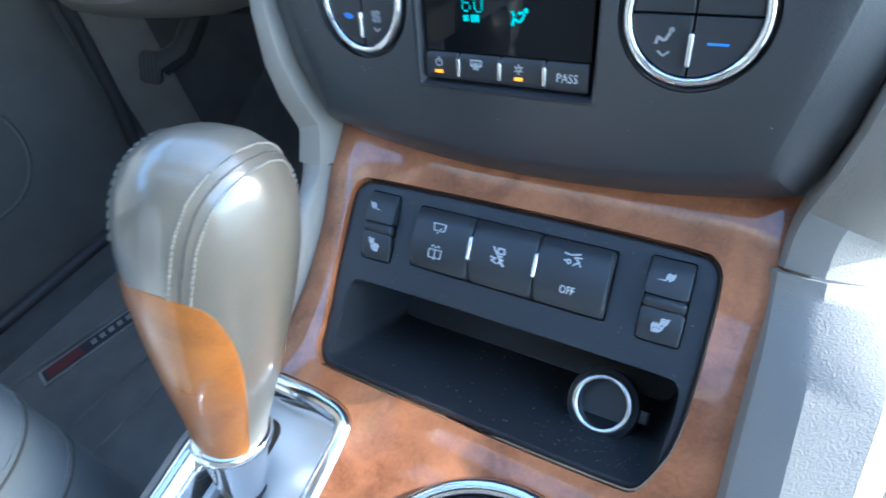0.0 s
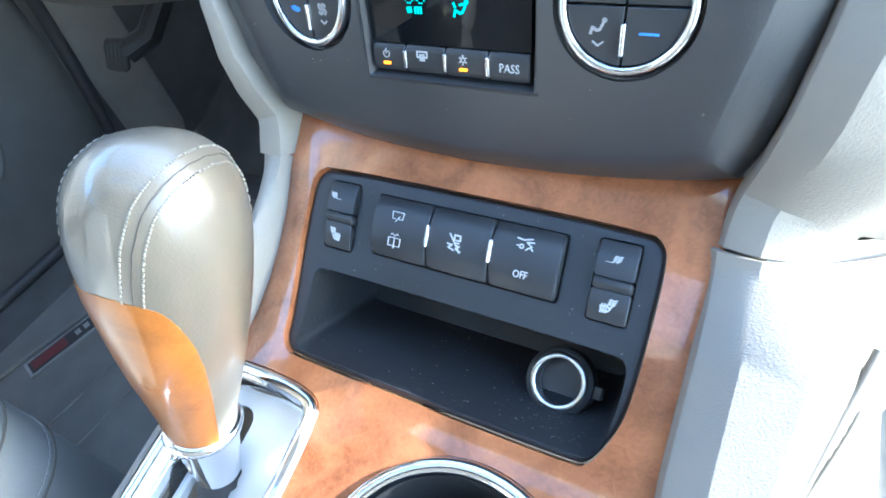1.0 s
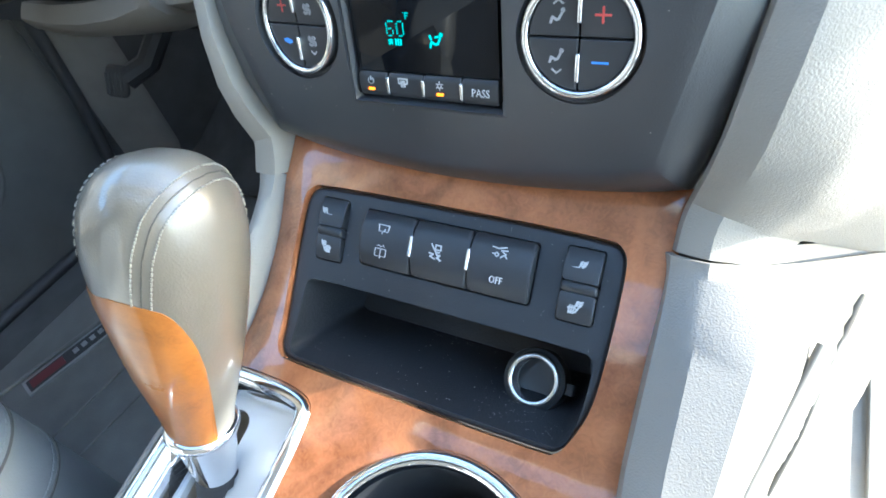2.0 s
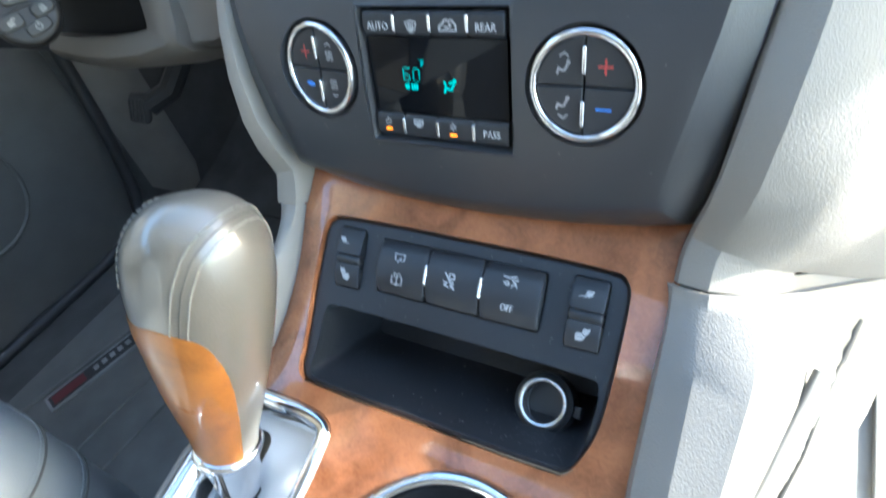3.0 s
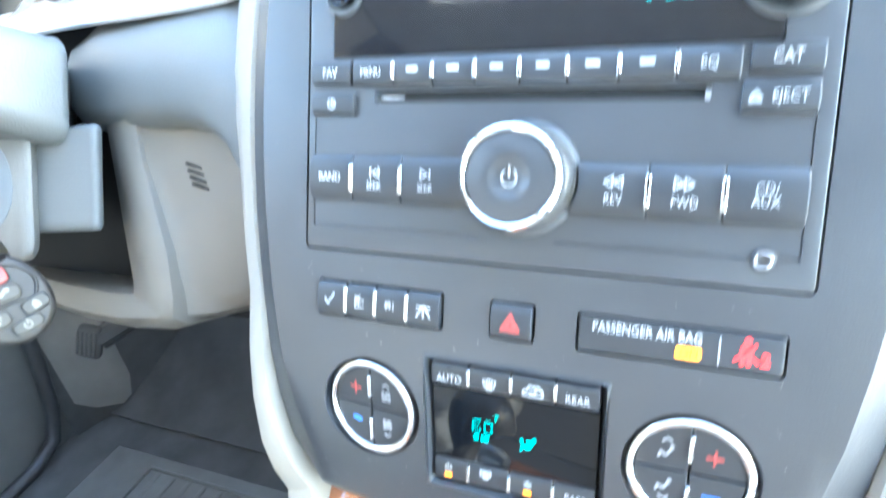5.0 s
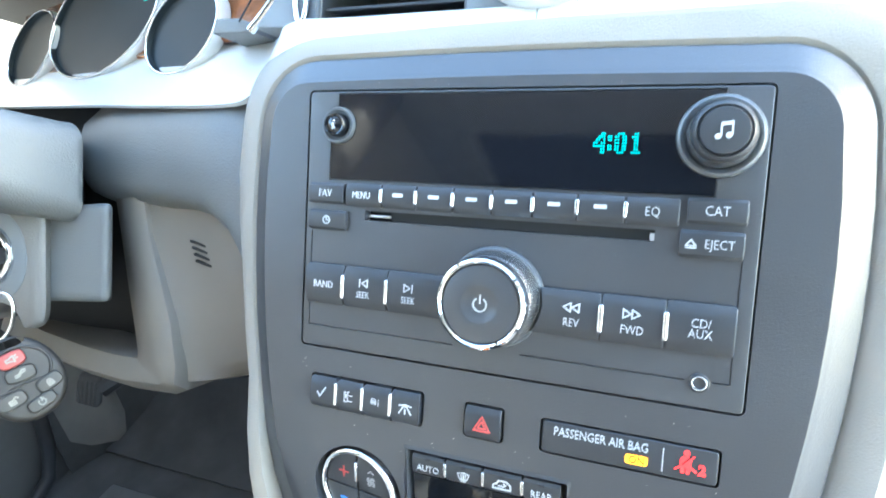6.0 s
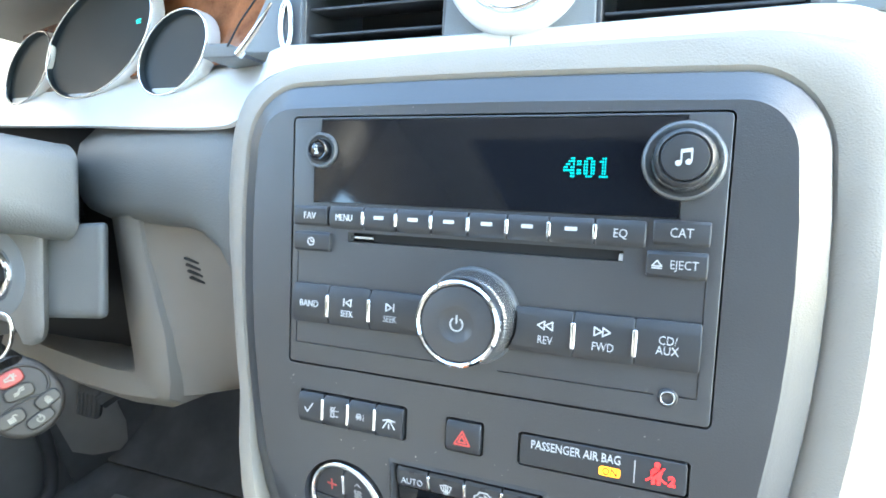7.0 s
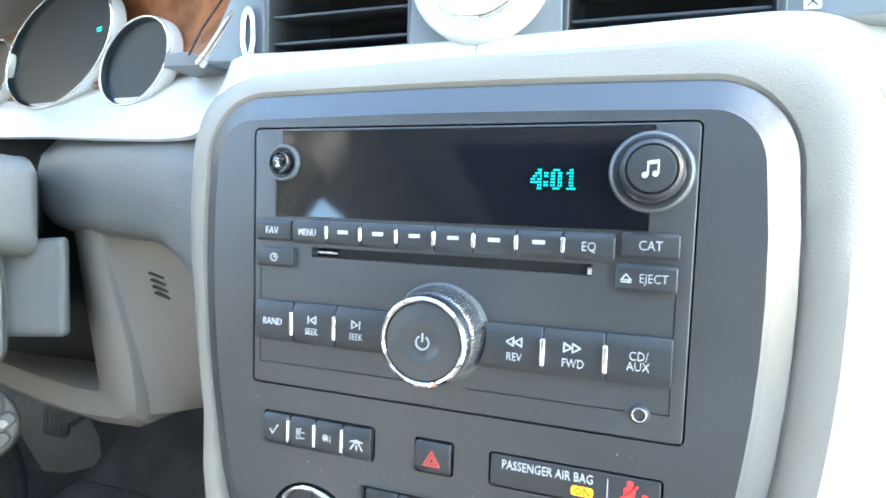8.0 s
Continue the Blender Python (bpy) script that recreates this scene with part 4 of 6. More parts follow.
    note = join(strokes([[(-0.35, -0.6), (-0.35, 0.7), (0.65, 0.85), (0.65, -0.45)], [(-0.35, 0.5), (0.65, 0.65)]], cx, cz, 0.036, -0.192, 0.09),
                lathe(cx - 0.0225, cz - 0.023, [(0.011, -0.188), (0.011, -0.192)], 16), lathe(cx + 0.0135, cz - 0.018, [(0.011, -0.188), (0.011, -0.192)], 16))
    part("glyph", note, M_WHITE, kn)
    # small knob with its information sign
    cx, cz = -0.850, 1.112
    part("knob_flange", lathe(cx, cz, [(0.090, 0.03), (0.090, -0.012), (0.085, -0.024), (0.075, -0.024), (0.062, -0.008), (0.03, 0.0)], 48), M_FLANGE, r, "dished ring, its grey lightened for a reflection")
    kn = part("small_knob", lathe(cx, cz, [(0.056, 0.0), (0.056, -0.045), (0.05, -0.055), (0.043, -0.053), (0.04, -0.045), (0.036, -0.051), (0.02, -0.057), (0.0, -0.058)], 40), M_SCREEN, r, "small glossy black information knob")
    part("glyph", strokes([[(0, 0.15), (0, -0.8)], [(0, 0.75), (0, 0.85)], [(-0.3, 0.1), (0, 0.1)], [(-0.35, -0.85), (0.35, -0.85)]], cx, cz, 0.021, -0.06, 0.22), M_WHITE, kn)
    # socket for a plug
    part("jack", lathe(0.855, 0.106, [(0.040, 0.02), (0.040, -0.008), (0.034, -0.014), (0.027, -0.012), (0.024, 0.0), (0.0235, 0.08), (0.0, 0.085)], 32), M_BUTTON, r, "round auxiliary jack")
    part("jack_rim", ring(0.855, 0.106, 0.024, 0.030, -0.016, 0.0, 32), M_SATIN, r)


radio()


# ---------------------------------------------------------------- switches under the radio
def message_keys():
    r = thing("message_switches", "row of four charcoal push buttons with pale symbols", "switch", FP, (-0.65, 0.05, -0.30))
    part("well", slab(rrect(-0.952, -0.328, -0.310, -0.140, 0.02), 0.035, 0.095), M_GAP, r)
    xs = [-0.946, -0.793, -0.643, -0.490, -0.334]
    glyphs = [[[(-0.85, 0.05), (-0.3, -0.75), (0.85, 0.95)]],
              [[(-0.7, 0.9), (0.0, 0.9), (0.0, 0.2), (-0.7, 0.2), (-0.7, 0.9)], [(-0.55, 0.6), (-0.3, 0.35), (0.25, 1.1)], [(-0.7, -0.1), (0.0, -0.1), (0.0, -0.9), (-0.7, -0.9), (-0.7, -0.1)], [(0.3, 0.35), (0.95, 0.35)], [(0.3, -0.75), (0.95, -0.75)]],
              [[(-0.9, 0.3), (-0.7, 0.7), (0.0, 0.7), (0.2, 0.3), (-0.9, 0.3)], [(-0.95, 0.05), (0.25, 0.05)], [(-0.95, -0.15), (0.25, -0.15)], [(-0.7, -0.45), (-0.6, -0.45)], [(0.0, -0.45), (0.1, -0.45)], [(0.75, 0.1), (0.75, -0.55)], [(0.75, 0.55), (0.75, 0.65)]],
              [[(-0.25, 0.3), (-0.95, -0.8)], [(0.25, 0.3), (0.95, -0.8)], [(0, 0.5), (0, 0.2)], [(0, -0.1), (0, -0.8)], [(-0.95, 0.35), (0.0, 0.55), (0.95, 0.35)]]]
    for i in range(4):
        k = part("button", key_top(xs[i] + 0.004, xs[i + 1] - 0.004, -0.305, -0.148, -0.022, 0.06, 0.012), M_BUTTON, r, smooth=30)
        part("glyph", strokes(glyphs[i], (-0.874, -0.722, -0.569, -0.408)[i], -0.224, (0.027, 0.026, 0.024, 0.033)[i], -0.0355, 0.10 if i else 0.12), M_WHITE if i in (0, 3) else M_DIMWHITE, k)
        if i:
            part("divider", capsule(xs[i], -0.278, -0.164, -0.040, 0.0085), M_CHROME, r, "slim chrome divider")


message_keys()


def hazard():
    r = thing("hazard_switch", "square charcoal hazard button with a red triangle", "switch", FP, (-0.025, 0.05, -0.30))
    part("well", slab(rrect(-0.12, 0.07, -0.310, -0.148, 0.02), 0.035, 0.095), M_GAP, r)
    k = part("button", key_top(-0.110, 0.060, -0.302, -0.156, -0.02, 0.06, 0.010), M_BUTTON, r, smooth=30)
    part("glyph", strokes([[(-0.95, -0.7), (0, 0.95), (0.95, -0.7), (-0.95, -0.7)], [(-0.45, -0.4), (0, 0.4), (0.45, -0.4), (-0.45, -0.4)]], -0.026, -0.232, 0.040, -0.0325, 0.09), M_REDPRINT, k)


hazard()


def airbag_panel():
    r = thing("airbag_indicator", "dark indicator strip lettered PASSENGER AIR BAG with lit lamps", "indicator", FP, (0.6, 0.05, -0.30))
    part("well", slab(rrect(0.237, 0.963, -0.310, -0.155, 0.02), 0.035, 0.095), M_GAP, r)
    part("window", slab(rrect(0.246, 0.954, -0.303, -0.162, 0.015), -0.006, 0.05, 0.006), M_BUTTON, r, smooth=30)
    part("lettering", words("PASSENGER AIR BAG", 0.493, -0.202, 0.056, -0.0085, squeeze=0.76, bold=0.0001), M_WHITE, r)
    part("lamp", slab(rrect(0.600, 0.690, -0.278, -0.238, 0.012), -0.0085, 0.0), M_YELLOW, r, "lit yellow lamp reading ON")
    part("lettering", words("ON", 0.6465, -0.2585, 0.046, -0.0115, squeeze=0.9), M_GAP, r)
    part("bar", slab(rrect(0.745, 0.749, -0.285, -0.185, 0.001), -0.0085, 0.0), M_WHITE, r)
    # seat-belt lamp: seated outline with a belt
    part("lamp_head", lathe(0.836, -0.188, [(0.012, -0.004), (0.012, -0.0085)], 16), M_RED, r, "lit red head of the seat-belt sign")
    torso = slab([(0.815, -0.246), (0.852, -0.246), (0.858, -0.216), (0.849, -0.203), (0.823, -0.203), (0.812, -0.216)], -0.0085, -0.002)
    part("lamp_torso", torso, M_RED, r, "lit red body of the seat-belt sign")
    part("lamp_arm", slab([(0.850, -0.210), (0.864, -0.204), (0.869, -0.196), (0.858, -0.198), (0.848, -0.204)], -0.0086, -0.002), M_RED, r, "lit red raised end of the belt")
    legs = join(slab(rrect(0.817, 0.831, -0.273, -0.248, 0.004), -0.0085, -0.002), slab(rrect(0.838, 0.852, -0.273, -0.248, 0.004), -0.0085, -0.002))
    part("lamp_lap", legs, M_RED, r, "lit red lower half of the sign")
    part("lamp_belt", join(strokes([[(-1, -0.2), (-0.4, 0.25)]], 0.826, -0.254, 0.030, -0.0088, 0.11), strokes([[(0.4, 0.25), (1.1, -0.2)]], 0.842, -0.254, 0.030, -0.0088, 0.11)), M_RED, r, "lit red lap belt")
    part("belt_strap", strokes([[(0.6, 0.75), (-0.45, -0.45)]], 0.836, -0.222, 0.03, -0.0115, 0.10), M_GAP, r)
    part("lamp_digit", words("2", 0.897, -0.250, 0.058, -0.0085, bold=0.002), M_RED, r, "lit red figure 2")


airbag_panel()

# ---------------------------------------------------------------- climate controls
FC = FP @ at_units(0, 0.045, -0.745) @ pose(0, 0, 0, 9.5)        # the dials
FD = FP @ at_units(-0.006, 0.072, -0.747) @ pose(0, 0, 0, 10.7)   # the sunken display panel

FAN = [arc(0.32, 0.32, 0.32, 20, 250, 8), arc(-0.32, 0.32, 0.32, 110, 340, 8), arc(-0.32, -0.32, 0.32, 200, 430, 8), arc(0.32, -0.32, 0.32, 290, 520, 8)]
SEATED = [[(-0.95, -0.75), (-0.75, -0.1), (-0.2, -0.4), (0.1, -0.3), (0.45, 0.35)], arc(0.6, 0.75, 0.13, 0, 360, 10)]


def bulge_of(z):
    """How far the stack's face stands off the display panel's plane at a height on that panel."""
    zz = -0.747 + z * math.cos(radians(10.7))
    return (face_y(zz) - 0.072 + z * math.sin(radians(10.7)) * 1.0) / math.cos(radians(10.7))


def climate():
    r = thing("climate_control", "climate control panel with glowing display and two rows of buttons", "climate control", FD, (0, 0.1, -0.33))
    # bevelled edges that lead from the panel's face down to the keys
    steps = [(0.018, -0.006), (0.034, 0.0), (0.0, 0.035), (-0.006, 0.06), (-0.006, 0.15), (0.034, 0.15)]
    loops = []
    for grow, y in steps:
        loops.append([(x, (y if y > 0.01 else (y + bulge_of(z))), z) for x, z in rrect(-0.381 - grow, 0.361 + grow, -0.308 - grow, 0.306 + grow, 0.012)])
    loops = [loops[1], loops[0], loops[2], loops[3], loops[4], loops[5], loops[1]]
    part("frame", rings(loops, False, False), M_CHARCOAL, r, smooth=30)
    part("backing", box(-0.40, 0.38, 0.06, 0.14, -0.33, 0.32), M_GAP, r)
    part("display", slab(rrect(-0.374, 0.354, -0.182, 0.184, 0.003), 0.006, 0.08, 0.003), M_DIMSCREEN, r, "glossy black climate display")
    tx = [-0.374, -0.200, -0.012, 0.175, 0.354]
    bx = [-0.374, -0.208, -0.018, 0.176, 0.354]
    top_g = ["AUTO", [[(-0.95, 0.55), (0, 0.8), (0.95, 0.55), (0.6, -0.45), (-0.6, -0.45), (-0.95, 0.55)], [(-0.35, 0.45), (-0.3, -0.85)], [(0, 0.5), (0, -0.9)], [(0.35, 0.45), (0.3, -0.85)]],
             [[(-0.98, -0.35), (-0.98, 0.05), (-0.6, 0.25), (-0.35, 0.65), (0.55, 0.65), (0.98, 0.2), (0.98, -0.35), (-0.98, -0.35)], [(-0.35, 0.0), (0.2, 0.0), (0.45, 0.2), (0.2, 0.35)]], "REAR"]
    bot_g = [[arc(0, -0.05, 0.7, 125, 415, 18), [(0, 0.95), (0, 0.1)]], [[(-0.9, -0.15), (-0.9, 0.7), (0.9, 0.7), (0.9, -0.15), (0.55, -0.15)], [(-0.9, -0.15), (-0.55, -0.15)], [(-0.35, 0.3), (-0.35, -0.7)], [(0.0, 0.3), (0.0, -0.7)], [(0.35, 0.3), (0.35, -0.7)]],
             [arc(0, 0, 0.42, 0, 360, 16)] + [[(0.5 * math.cos(radians(a)), 0.5 * math.sin(radians(a))), (0.9 * math.cos(radians(a)), 0.9 * math.sin(radians(a)))] for a in range(30, 390, 60)], "PASS"]
    for i in range(4):
        k = part("button", key_top(tx[i] + 0.003, tx[i + 1] - 0.003, 0.190, 0.298, -0.006, 0.08, 0.006), M_BUTTON, r, smooth=30)
        xc = (tx[i] + tx[i + 1]) / 2
        if isinstance(top_g[i], str):
            part("lettering", words(top_g[i], xc, 0.232, 0.050, -0.0135, squeeze=0.84, bold=-0.0004), M_WHITE, k)
        else:
            part("glyph", strokes(top_g[i], xc, 0.234, 0.030 if i == 1 else 0.042, -0.0135, 0.09), M_WHITE, k)
        part("indicator", strokes([[(-1, 0.35), (1, 0.35)], [(-1, -0.35), (1, -0.35)]], xc, 0.281, 0.012, -0.011, 0.07), M_GAP, k)
        k = part("button", key_top(bx[i] + 0.003, bx[i + 1] - 0.003, -0.298, -0.187, -0.004, 0.08, 0.004), M_BUTTON, r, smooth=30)
        xc = (bx[i] + bx[i + 1]) / 2
        if isinstance(bot_g[i], str):
            part("lettering", words(bot_g[i], xc + 0.004, -0.245, 0.050, -0.0095, squeeze=0.84, bold=-0.0004), M_WHITE, k)
        else:
            part("glyph", strokes(bot_g[i], xc - 0.012, -0.226, 0.021 if i != 1 else 0.026, -0.0095, 0.12), M_WHITE, k)
        if i in (0, 2):
            part("lamp", slab(rrect(xc - 0.03, xc + 0.006, -0.271, -0.259, 0.004), -0.012, 0.0), M_AMBER, k, "small lit amber lamp")
        if i:
            part("divider", capsule(tx[i], 0.212, 0.285, -0.018, 0.0085), M_CHROME, r, "small chrome divider")
            part("divider", capsule(bx[i], -0.282, -0.205, -0.018, 0.009), M_SATIN, r, "small metal divider")
    # display: figures of fine dots
    seg = {"6": ["0111", "1000", "1000", "1110", "1001", "1001", "0110"], "0": ["0110", "1001", "1001", "1001", "1001", "1001", "0110"]}
    dots = []
    for n, ch in enumerate("60"):
        for j, rw in enumerate(seg[ch]):
            for i, c in enumerate(rw):
                if c == "1":
                    dx, dz = -0.186 + n * 0.054 + i * 0.0108, 0.042 - j * 0.0102
                    dots.append(slab([(dx - 0.0028, dz - 0.0028), (dx + 0.0028, dz - 0.0028), (dx + 0.0028, dz + 0.0028), (dx - 0.0028, dz + 0.0028)], 0.0035, 0.0055))
    dots.append(strokes([[(-0.3, -0.9), (-0.3, 0.8), (0.7, 0.8)], [(-0.3, 0.05), (0.5, 0.05)], [(-1.0, 0.9), (-0.95, 0.95)]], -0.078, 0.066, 0.015, 0.0035, 0.09))
    part("display_figures", join(*dots), M_TEAL, r, "glowing teal figures reading 60 F")
    part("display_sign", strokes(FAN, -0.172, -0.046, 0.015, 0.0035, 0.2), M_TEAL, r, "glowing teal fan sign")
    for k in range(3):
        part("display_bar", slab(rrect(-0.148 + 0.013 * k, -0.140 + 0.013 * k, -0.060, -0.032, 0.001), 0.0035, 0.0055), M_TEAL, r)
    part("display_sign", strokes(SEATED + [[(-0.95, 0.6), (-0.75, 0.2)], [(-0.2, 0.45), (0.2, 0.55)]], 0.066, -0.035, 0.036, 0.0035, 0.13), M_TEAL, r, "glowing teal air flow sign")


climate()


def quadrant(sx, sz, r, gap=0.004, n=14):
    a0 = {(1, 1): 0, (-1, 1): 90, (-1, -1): 180, (1, -1): 270}[(sx, sz)]
    g = math.degrees(math.asin(gap / r))
    return [(sx * gap, sz * gap)] + [(r * math.cos(radians(a0 + g + (90 - 2 * g) * i / n)), r * math.sin(radians(a0 + g + (90 - 2 * g) * i / n))) for i in range(n + 1)]


UP, DOWN = [[(-0.7, -0.25), (0, 0.3), (0.7, -0.25)]], [[(-0.7, 0.25), (0, -0.3), (0.7, 0.25)]]


def dial(cx, label, left):
    base = FC @ at_units(cx, 0.024, 0.012 if left else 0.003) @ pose(0, 0, 0, 0, 0, -7 if left else 0)
    r = thing("climate_dial", label, "dial", base, (0, 0.1, -0.2), group="climate dials")
    part("ring", ring(0, 0, 0.203, 0.233, -0.035, 0.05, 72), M_CHROME, r, "polished chrome ring")
    part("flange", lathe(0, 0, [(0.262, 0.10), (0.262, 0.012), (0.255, 0.0), (0.247, 0.006), (0.238, 0.035), (0.1, 0.05)], 72), M_CHARCOAL, r)
    for sx in (-1, 1):
        for sz in (-1, 1):
            k = part("button", slab(quadrant(sx, sz, 0.201), -0.018, 0.06, 0.006), M_BUTTON, r, smooth=30)
            f = -0.0205
            gx, gz = 0.085 * sx, 0.09 * sz
            sign = (sx == -1) if left else (sx == 1)
            if sign and sz == 1:
                part("glyph", strokes([[(-1, 0), (1, 0)], [(0, -1), (0, 1)]], gx, gz - 0.006, 0.028, f, 0.14), M_REDPRINT, k, "red plus sign")
            elif sign:
                if left:
                    part("glyph", slab([(gx - 0.03, gz + 0.018), (gx - 0.02, gz + 0.004), (gx + 0.01, gz - 0.004), (gx + 0.03, gz + 0.004), (gx + 0.026, gz + 0.016), (gx - 0.005, gz + 0.024)][::-1], f, -0.016), M_BLUEPRINT, k, "worn blue minus sign")
                else:
                    part("glyph", strokes([[(-1, 0), (1, 0)]], gx, gz + 0.002, 0.030, f, 0.13), M_BLUEPRINT, k, "blue minus sign")
            elif left:
                part("glyph", join(strokes(FAN, gx, gz - 0.018 * sz, 0.030, f, 0.2), strokes(UP if sz == 1 else DOWN, gx, gz + 0.036 * sz, 0.024, f, 0.13)), M_DIMWHITE, k)
            else:
                part("glyph", join(strokes(SEATED, gx, gz - 0.018 * sz + (0.004 if sz > 0 else 0.0), 0.030, f, 0.16), strokes(UP if sz == 1 else DOWN, gx, gz + 0.038 * sz, 0.026, f, 0.12)), M_DIMWHITE, k)
    for z0, z1 in ((0.055, 0.165), (-0.165, -0.055)):
        part("divider", capsule(0.0, z0, z1, -0.036, 0.009), M_CHROME, r, "slim chrome divider")


dial(-0.682, "round fan and temperature dial with chrome ring beside the driver", True)
dial(0.690, "round air flow and temperature dial with chrome ring beside the passenger", False)
M_PLATE = shader("pale_plate", (0.45, 0.46, 0.47), 0.25, vary=0.04)


# ---------------------------------------------------------------- switch panel and tray of the lower console
TRAY = [(0.895, -1.17), (0.915, -1.0), (0.915, -0.86), (0.895, -0.815), (0.86, -0.80), (-0.68, -0.80), (-0.735, -0.82), (-0.745, -0.87), (-0.725, -1.10), (-0.735, -1.21), (-0.70, -1.245), (-0.64, -1.255), (0.80, -1.255), (0.865, -1.235)]


def fan_out(bm):
    """The switches lean a little, more so towards the driver."""
    for v in bm.verts:
        v.co.x += (0.11 - 0.085 * v.co.x) * (-0.505 - v.co.z)
    return bm


def switch_panel():
    r = thing("switch_panel", "charcoal switch panel with an open storage tray", "console panel", FQ, (0, 0.1, -1.2))
    o = smooth_outline(bezel_outline())
    bm = slab(offset(o, 0.006), 0.018, 0.10, 0.02)
    bm = cut(bm, [slab(smooth_outline(TRAY, 2), -0.3, 0.4), fan_out(slab(rrect(-0.768, -0.578, -0.692, -0.325, 0.02), -0.3, 0.075)), fan_out(slab(rrect(0.678, 0.864, -0.690, -0.325, 0.02), -0.3, 0.075)),
                  fan_out(slab(rrect(-0.461, 0.551, -0.664, -0.346, 0.02), -0.3, 0.075))])
    part("plate", bm, M_PANEL, r, smooth=30)
    rnd = random.Random(23)
    bits = []
    while len(bits) < 34:
        x, z = rnd.uniform(-0.84, 0.92), rnd.uniform(-0.79, -0.29)
        if -0.70 < z < -0.33 and (-0.81 < x < -0.6 or -0.47 < x < 0.57 or 0.66 < x < 0.87):
            continue
        bits.append(fleck(rnd, (x, 0.017, z), rnd.uniform(0.0010, 0.0026)))
    part("dust", join(*bits), M_DUST, r, "pale specks of dust", kind="stuff")
    # hollow of the tray, an open box with rounded lip
    t = smooth_outline(TRAY, 2)
    n = len(t)
    loops = []
    for k in range(12):
        d = k / 11
        lp = []
        for x, z in t:
            q = max(0.0, min(1.0, (z + 1.255) / 0.455))
            floor_rise = 0.34 * d * (1 - q)        # the floor climbs towards the back
            lift = 0.16 * d * q                    # and the roof goes up behind the plate
            xx = x * (1 - 0.03 * d)
            lp.append((xx, 0.03 + 0.60 * d, z + floor_rise + lift))
        loops.append(lp)
    bm = bmesh.new()
    vi = [[bm.verts.new(p) for p in lp] for lp in loops]
    for a, b in zip(vi, vi[1:]):
        for i in range(n):
            bm.faces.new((a[i], a[(i + 1) % n], b[(i + 1) % n], b[i]))
    bm.faces.new(vi[-1])
    bmesh.ops.solidify(bm, geom=list(bm.faces), thickness=-0.012)
    part("tray", bm, M_TRAY, r, "deep black storage tray with dust on its floor", smooth=50)
    rnd = random.Random(11)
    bits = []
    for i in range(210):
        d, x = rnd.uniform(0.02, 0.9), rnd.uniform(-0.66, 0.78)
        if i > 165:
            d = rnd.gauss(0.90, 0.012)
        elif i > 90:
            d, x = rnd.uniform(0.05, 0.45), rnd.gauss(0.62, 0.13)
        size = rnd.uniform(0.0008, 0.0026 if i < 60 else 0.0016)
        b = box(-size * 1.4, size * 1.4, -size, size, -size * 0.5, size * 0.5)
        bmesh.ops.rotate(b, verts=b.verts, matrix=Matrix.Rotation(rnd.random() * 3, 3, "Z"))
        bmesh.ops.rotate(b, verts=b.verts, matrix=Matrix.Rotation(radians(30), 3, "X"))
        bmesh.ops.translate(b, verts=b.verts, vec=(x * (1 - 0.03 * d), 0.03 + 0.60 * d, -1.238 + 0.34 * d))
        bits.append(b)
    part("crumbs", join(*bits), M_DUST, r, "pale crumbs and dust on the tray floor", kind="stuff")
    # shallow bay that holds the socket
    bay = cut(slab(rrect(0.475, 0.93, -1.12, -0.77, 0.01), 0.27, 0.34, 0.01), [lathe(0.61, -1.0, [(0.135, 0.0), (0.135, 0.6)], 40)])
    part("socket_plate", bay, M_TRAY, r)


switch_panel()


M_BARREL = shader("dull_metal", (0.30, 0.31, 0.29), 0.42, 0.5, bump=0.1, scale=900, vary=0.2)
M_SMOKED = shader("smoked_plastic", (0.030, 0.033, 0.036), 0.28, vary=0.2)


def power_socket():
    base = FQ @ at_units(0.61, 0.30, -1.0)
    r = thing("power_socket", "round twelve volt power socket with a bright metal ring", "socket", base, (0, 0.2, 0))
    part("collar", lathe(0, 0, [(0.165, 0.06), (0.165, -0.02), (0.158, -0.05), (0.14, -0.062), (0.128, -0.055), (0.126, 0.0), (0.126, 0.1)], 48), M_SMOKED, r, "smoked plastic collar")
    part("lug", box(0.155, 0.20, -0.03, 0.04, -0.03, 0.03, 0.008), M_TRAY, r)
    part("ring", ring(0, 0, 0.107, 0.133, -0.080, 0.02, 56), M_CHROME, r, "bright metal ring")
    loops = []
    for rad, y in ((0.118, 0.0), (0.112, 0.02), (0.110, 0.3), (0.106, 0.42)):
        loops.append([(rad * math.cos(2 * math.pi * i / 40), y, rad * math.sin(2 * math.pi * i / 40)) for i in range(40)])
    b = rings(loops, False, True)
    bmesh.ops.solidify(b, geom=list(b.faces), thickness=-0.006)
    part("barrel", b, M_BARREL, r, "dull metal barrel")
    part("contact", lathe(0, 0, [(0.03, 0.42), (0.03, 0.36), (0.022, 0.345), (0.0, 0.34)], 20), M_GAP, r)


power_socket()

